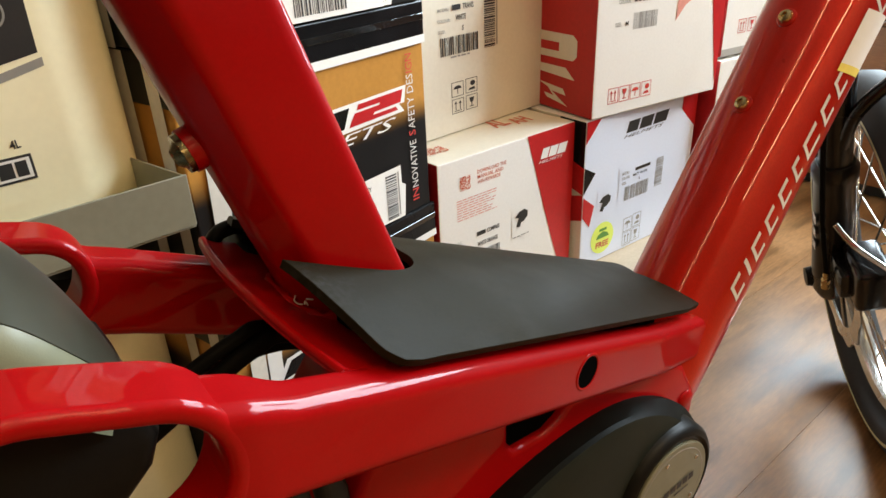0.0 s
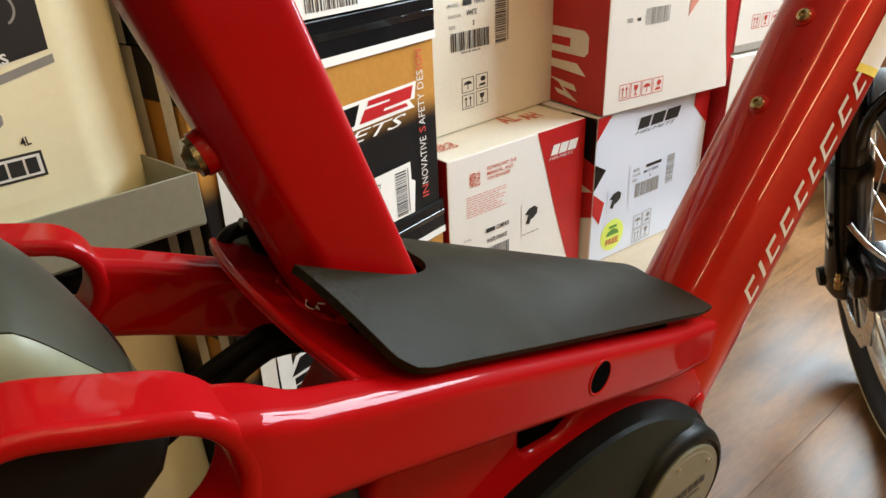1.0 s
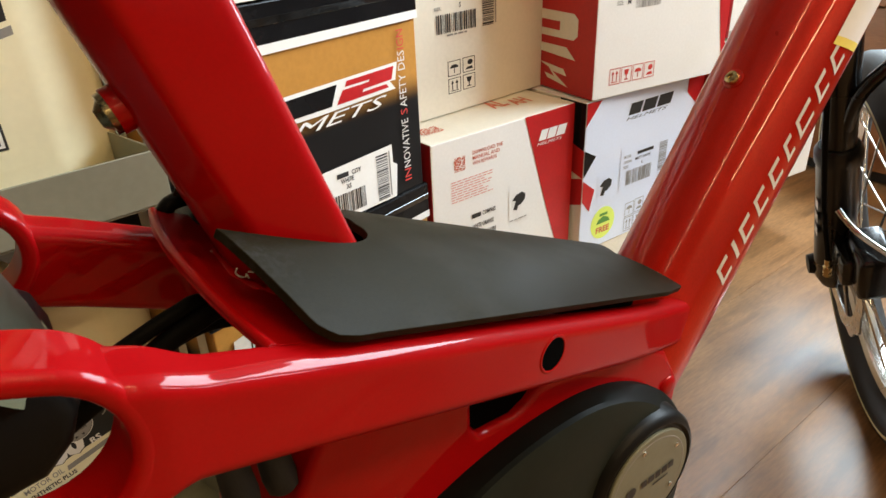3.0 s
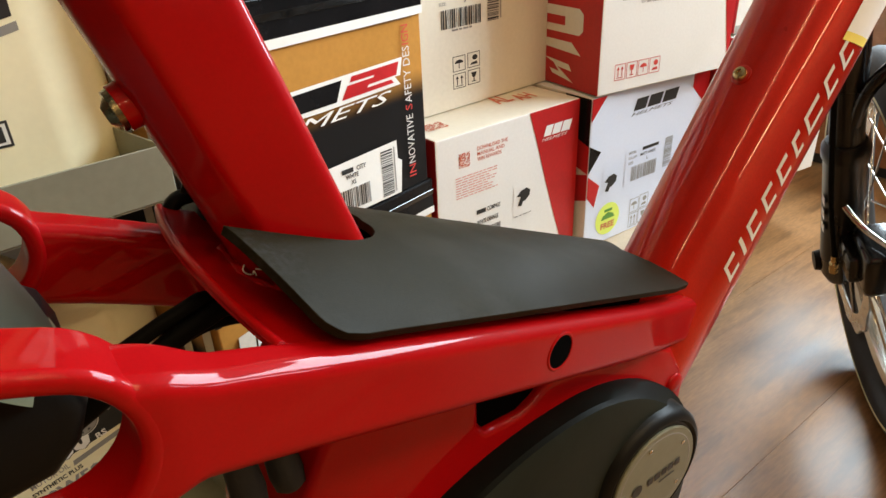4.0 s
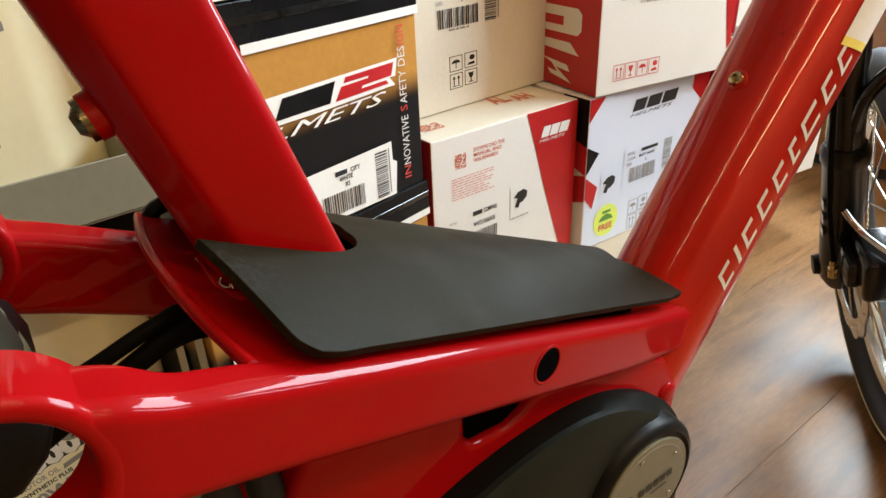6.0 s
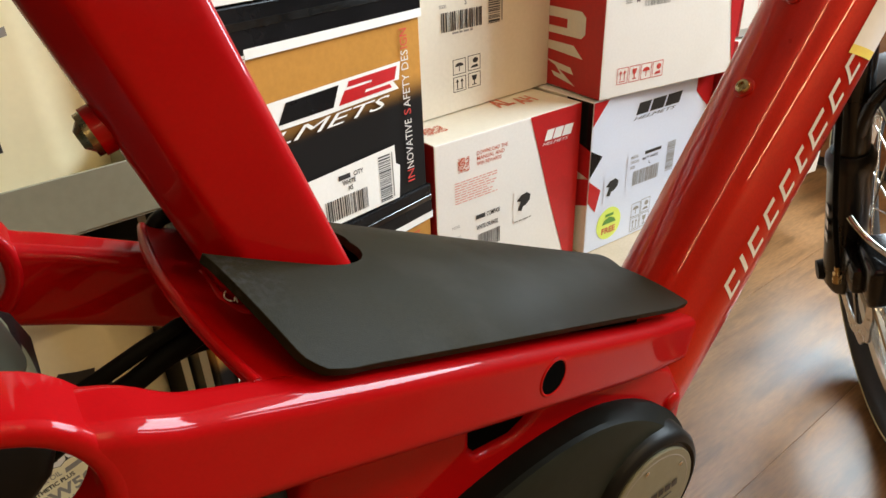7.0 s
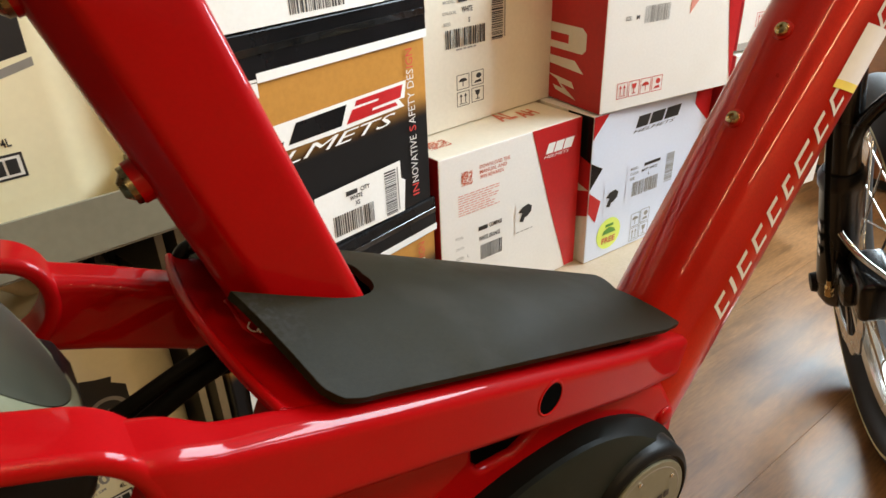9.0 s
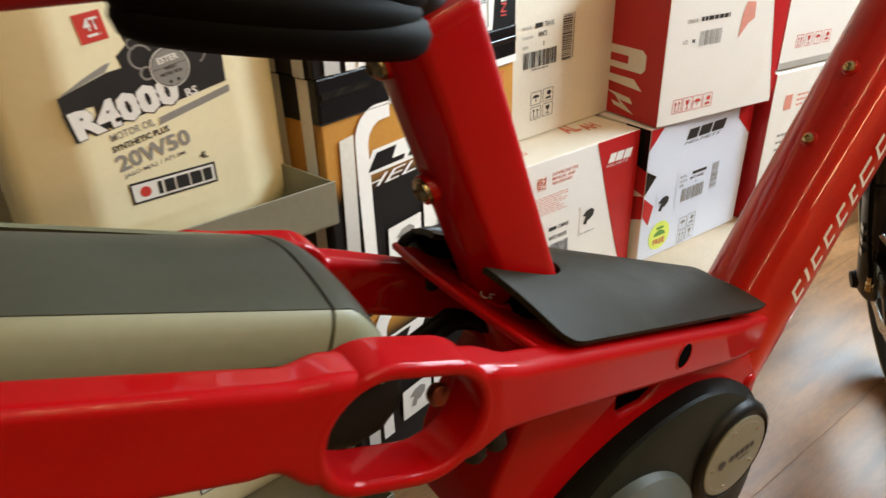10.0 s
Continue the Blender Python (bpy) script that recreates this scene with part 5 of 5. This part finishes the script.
print_on(stack[2], "lid_paper", oblong(0.05, 0.23, 0.0015, 0.030), CARD_WHITE, 0, 0, 2.4, "white paper label")
print_on(stack[2], "lid_letters", bars(0, 0.060, 0, 0.022, 77), INK_BLACK, 0.125, 0.006, 3)
# ---- shelf with oil cans ----
def tray(m, label, d=0.175, lean=0.15):
    ob = tagged(empty("shelf_tray", m), label, "shelf tray", "shelf trays")
    w, h = 0.62, 0.038
    skew = Matrix(((1, -lean, 0, 0), (0, 1, 0, 0), (0, 0, 1, 0), (0, 0, 0, 1)))
    part("pan", move(block(-w, 0.0, 0.0, d, 0.0, 0.002, 0.0006, 1), skew), SHELF_GREY, ob)
    part("front_lip", move(block(-w, 0.0005, -0.0015, 0.0, -0.0005, h, 0.0006, 1), skew), SHELF_GREY, ob)
    part("side_lip", move(block(-0.001, 0.0006, 0.0, d, 0.0, h - 0.001, 0.0005, 1), skew), SHELF_GREY, ob)
    part("back_lip", move(block(-w, 0.0, d, d + 0.0015, 0.0, h, 0.0006, 1), skew), SHELF_GREY, ob)
    part("lip_fold", move(block(-w, 0.0005, 0.0, 0.008, -0.0025, -0.0008, 0.0005, 1), skew), SHELF_GREY, ob)
    return ob


tray(pose(0.1985, 0.4640, 0.373, 0, 0, -7.5 + 7.0), "grey enamelled steel shelf tray with a raised lip")
tray(pose(0.2160, 0.4440, 0.0082, 0, 0, 0), "grey enamelled steel shelf tray with a raised lip", 0.265, 0.11)
for px, py in ((-0.44, 0.47), (-0.44, 0.71), (0.162, 0.692)):
    tagged(link_mesh("shelf_post", block(px - 0.015, px + 0.015, py - 0.002, py + 0.028, 0.0, 1.2, 0.001, 1), SHELF_DARK), "dark steel upright of the shelf", "shelf post", "shelf posts")


def oil_can(m):
    ob = tagged(empty("oil_can", m), "ivory plastic motor oil can with black and grey print", "oil can", "oil cans")
    w, d = 0.216, 0.125

    def outline(k, grow=0.0):
        # flat front, long facets at the corners
        f, c = w / 2 - 0.046 + grow, w / 2 + grow
        pts = [(-f, -d / 2 - grow), (f, -d / 2 - grow), (c - 0.006, -d / 2 + 0.018), (c, -d / 2 + 0.034), (c, d / 2 - 0.03), (f, d / 2 + grow), (-f, d / 2 + grow), (-c, d / 2 - 0.03), (-c, -d / 2 + 0.034), (-c + 0.006, -d / 2 + 0.018)]
        return [(x * k, y * k) for x, y in pts]

    bm = bmesh.new()
    levels = [(0.000, 0.90), (0.004, 0.96), (0.014, 0.995), (0.03, 1.0), (0.205, 1.0), (0.228, 0.985), (0.250, 0.88), (0.262, 0.62), (0.266, 0.3)]
    rows = [[bm.verts.new((x, y, z)) for x, y in outline(k)] for z, k in levels]
    for r, q in zip(rows, rows[1:]):
        for i in range(len(r)):
            bm.faces.new((r[i], r[(i + 1) % len(r)], q[(i + 1) % len(r)], q[i]))
    bm.faces.new(rows[0][::-1])
    bm.faces.new(rows[-1])
    bmesh.ops.recalc_face_normals(bm, faces=bm.faces)
    soft = [e for e in bm.edges if 0.02 < e.calc_length() and abs(e.verts[0].co.z - e.verts[1].co.z) > 0.02]
    bmesh.ops.bevel(bm, geom=soft, offset=0.007, segments=4, profile=0.5, affect="EDGES", clamp_overlap=True)
    part("can_body", bm, JUG_PLASTIC, ob, smooth=50)
    part("cap", move(lathe([(0.021, 0.0), (0.021, 0.018), (0.019, 0.021), (0, 0.021)], 32), Matrix.Translation((0.05, 0, 0.262))), BLACK_PLASTIC, ob, "black screw cap", smooth=35)
    part("handle", tube(curve_points([(0.02, 0, 0.262), (-0.01, 0, 0.288), (-0.06, 0, 0.285), (-0.082, 0, 0.250)], 16), 0.009, 12), JUG_PLASTIC, ob, smooth=60)
    y = -d / 2

    def put(name, bm, mat, x, z, layer=1, label="", turn=0.0):
        made = part(name, move(bm, Matrix.Translation((x - 0.003, y - 0.0005 * layer, z)) @ Matrix.Rotation(radians(-turn), 4, "Y")), mat, ob, label)
        if name == "word":
            tagged(made, kind="stuff")

    # heights from the can's foot, widths from its middle
    edge = [(-0.0640, 0.1215), (-0.0430, 0.1225), (-0.0430, 0.1040), (0.0215, 0.1150), (0.0560, 0.1215), (0.0572, 0.176), (0.046, 0.184), (0.0475, 0.190), (0.034, 0.193), (0.020, 0.198), (0.012, 0.1895), (0.001, 0.1910), (-0.0085, 0.186), (-0.0065, 0.177),
            (-0.0150, 0.170), (-0.0120, 0.160), (-0.0205, 0.1530), (-0.0185, 0.1450), (-0.0300, 0.1435), (-0.0650, 0.1320)]
    put("banner", patch(edge), INK_BLACK, 0, 0, 0.6, "black printed banner with a ragged edge")
    put("banner_smear", patch([(-0.0640, 0.1325), (-0.0300, 0.1440), (-0.0250, 0.1500), (-0.0300, 0.1490), (-0.0460, 0.1420)]), INK_GREY, 0, 0, 0.5)
    for turn_x, turn_z, r0, r1, u0, u1 in ((-0.004, 0.150, 0.0075, 0.0090, 0.4, 4.6), (0.036, 0.152, 0.0150, 0.0190, 0.2, 2.2), (-0.008, 0.160, 0.0030, 0.0042, 0.0, 5.0), (0.034, 0.148, 0.0090, 0.0104, 5.2, 7.6), (-0.002, 0.138, 0.0036, 0.0052, 1.0, 5.4)):
        arc = [u0 + (u1 - u0) * k / 14 for k in range(15)]
        put("picture_gleam", patch([(turn_x + r1 * math.cos(u), turn_z + r1 * math.sin(u)) for u in arc] + [(turn_x + r0 * math.cos(u), turn_z + r0 * math.sin(u)) for u in arc[::-1]]), INK_GREY, 0, 0, 0.9)
    put("number_shadow", letters("R4000", 0.0236, 0.0836, 0.095), INK_BLACK, -0.0608, 0.0985, 1.2, turn=9.9)
    put("number", letters("R4000", 0.0216, 0.0790, 0.058), WHITE_PRINT, -0.0585, 0.0998, 1.8, "tall white number with black gaps", turn=9.9)
    put("word", letters("RS", 0.0066, 0.0095, 0.03), WHITE_PRINT, 0.0232, 0.1150, 1.8, turn=9.9)
    put("grey_bar", patch([(-0.0015, 0.0990), (0.0575, 0.1130), (0.0575, 0.1185), (-0.0010, 0.1045)]), INK_GREY, 0, 0, 1)
    put("word", letters("MOTOR OIL", 0.0058, 0.0335, 0.01), INK_GREY, -0.0375, 0.0945, 1, turn=9)
    put("word", letters("SYNTHETIC PLUS", 0.0048, 0.0440, 0.03), INK_BLACK, -0.0385, 0.0862, 1, turn=9)
    put("word", letters("20W50", 0.0130, 0.0580, 0.03), INK_GREY, -0.0375, 0.0705, 1, turn=9)
    put("word", letters("JASO MA2 / API SM", 0.0042, 0.0490, 0.01), INK_GREY, -0.0355, 0.0645, 1, turn=8)
    put("word", letters("4L", 0.0058, 0.0062, 0.02), INK_BLACK, 0.0240, 0.0648, 1, turn=3)
    put("logo_frame", oblong(-0.0345, 0.0340, 0.0430, 0.0602), INK_BLACK, 0, 0, 1, "black-framed maker's logo drawn as plain bars")
    put("logo_ground", oblong(-0.0328, 0.0323, 0.0447, 0.0585), WHITE_PRINT, 0, 0, 1.6)
    put("logo_dot", patch([(-0.0235 + 0.0042 * math.cos(k * 0.314), 0.0515 + 0.0042 * math.sin(k * 0.314)) for k in range(20)]), INK_RED, 0, 0, 2.2, "red dot")
    for x0, x1 in ((-0.0135, -0.0105), (-0.0085, -0.0005), (0.0010, 0.0110), (0.0125, 0.0215), (0.0230, 0.0300)):
        put("logo_bar", oblong(x0, x1, 0.0465, 0.0568), INK_BLACK, 0, 0, 2.2)
    put("red_tag", oblong(0, 0.0185, 0, 0.0195), INK_RED, -0.0400, 0.1640, 1, "small red tag", turn=7)
    put("word", lines(0, 0.0110, 0, 1, 0.0018, 0.004, 61), WHITE_PRINT, -0.0352, 0.1700, 1.6, turn=7)
    put("word", letters("4T", 0.0085, 0.0105, 0.03), WHITE_PRINT, -0.0360, 0.1720, 1.6, turn=7)
    seal = [(0.0135 * math.cos(k * 0.2094), 0.0135 * math.sin(k * 0.2094)) for k in range(30)]
    put("seal_rim", patch([(x * 1.10, z * 1.10) for x, z in seal]), SILVER_PRINT, 0.0150, 0.1395, 2.1)
    put("seal_line", patch([(x * 1.04, z * 1.04) for x, z in seal]), INK_BLACK, 0.0150, 0.1395, 2.25)
    put("seal", patch(seal), INK_GREY, 0.0150, 0.1395, 2.4, "round grey seal", turn=7)
    put("seal_band", oblong(-0.0130, 0.0130, 0.0, 0.0004), INK_BLACK, 0.0150, 0.1405, 2.6, turn=9)
    for sx in (-0.0030, 0.0030):
        put("seal_star", patch([((0.0019 if k % 2 == 0 else 0.0008) * math.sin(k * math.pi / 5), (0.0019 if k % 2 == 0 else 0.0008) * math.cos(k * math.pi / 5)) for k in range(10)]), INK_BLACK, 0.0165 + sx, 0.1296 + 0.16 * sx, 2.6)
    put("word", letters("ESTER", 0.0048, 0.0160, 0.03), WHITE_PRINT, 0.0068, 0.1425, 3, turn=9)
    put("word", letters("HIGH", 0.0026, 0.0085, 0.02), INK_BLACK, 0.0112, 0.1378, 3, turn=9)
    put("word", letters("PROTECTION", 0.0026, 0.0170, 0.02), INK_BLACK, 0.0070, 0.1330, 3, turn=9)
    return ob


oil_can(pose(0.0905, 0.5795, 0.3752, 0, 0, 0))
oil_can(pose(0.0944, 0.6385, 0.0104, 0, 0, 0))
# ---- floor boards ----
PLANK_W, PLANK_L, ANG = 0.192, 2.1, radians(-3.5)
rng = random.Random(5)
plank_mesh = bpy.data.meshes.new("floor_board")
bm = block(0, PLANK_L - 0.00015, 0, PLANK_W - 0.00015, -0.006, 0.0, 0.00035, 1)
bm.to_mesh(plank_mesh)
bm.free()
plank_mesh.materials.append(WOOD)
turn = Matrix.Rotation(ANG, 4, "Z")
for j in range(-26, 12):
    shift = rng.uniform(0.35, 0.95)
    for i in range(-5, 5):
        p = turn @ Vector((i * PLANK_L + shift - 0.6, j * PLANK_W + 0.229, 0))
        c = p + turn @ Vector((PLANK_L / 2, PLANK_W / 2, 0))
        if RX0 - 1.2 < c.x < RX1 + 1.2 and RY0 - 0.25 < c.y < RY1 + 0.25:
            m = Matrix.Translation(p) @ turn
            corners = [m @ Vector((x, y, 0)) for x in (0, PLANK_L) for y in (0, PLANK_W)]
            mesh = plank_mesh
            if any(not (RX0 < q.x < RX1 and RY0 < q.y < RY1) for q in corners):
                # boards at the walls are cut to length
                bm = bmesh.new()
                bm.from_mesh(plank_mesh)
                back = m.inverted()
                for co, no in (((RX0, 0, 0), (-1, 0, 0)), ((RX1, 0, 0), (1, 0, 0)), ((0, RY0, 0), (0, -1, 0)), ((0, RY1, 0), (0, 1, 0))):
                    bmesh.ops.bisect_plane(bm, geom=bm.verts[:] + bm.edges[:] + bm.faces[:], plane_co=back @ Vector(co), plane_no=back.to_3x3() @ Vector(no), clear_outer=True)
                if not bm.faces:
                    bm.free()
                    continue
                mesh = bpy.data.meshes.new("floor_board")
                bm.to_mesh(mesh)
                bm.free()
                mesh.materials.append(WOOD)
            ob = new("floor_board", mesh)
            ob.parent = floor
            ob.matrix_local = m
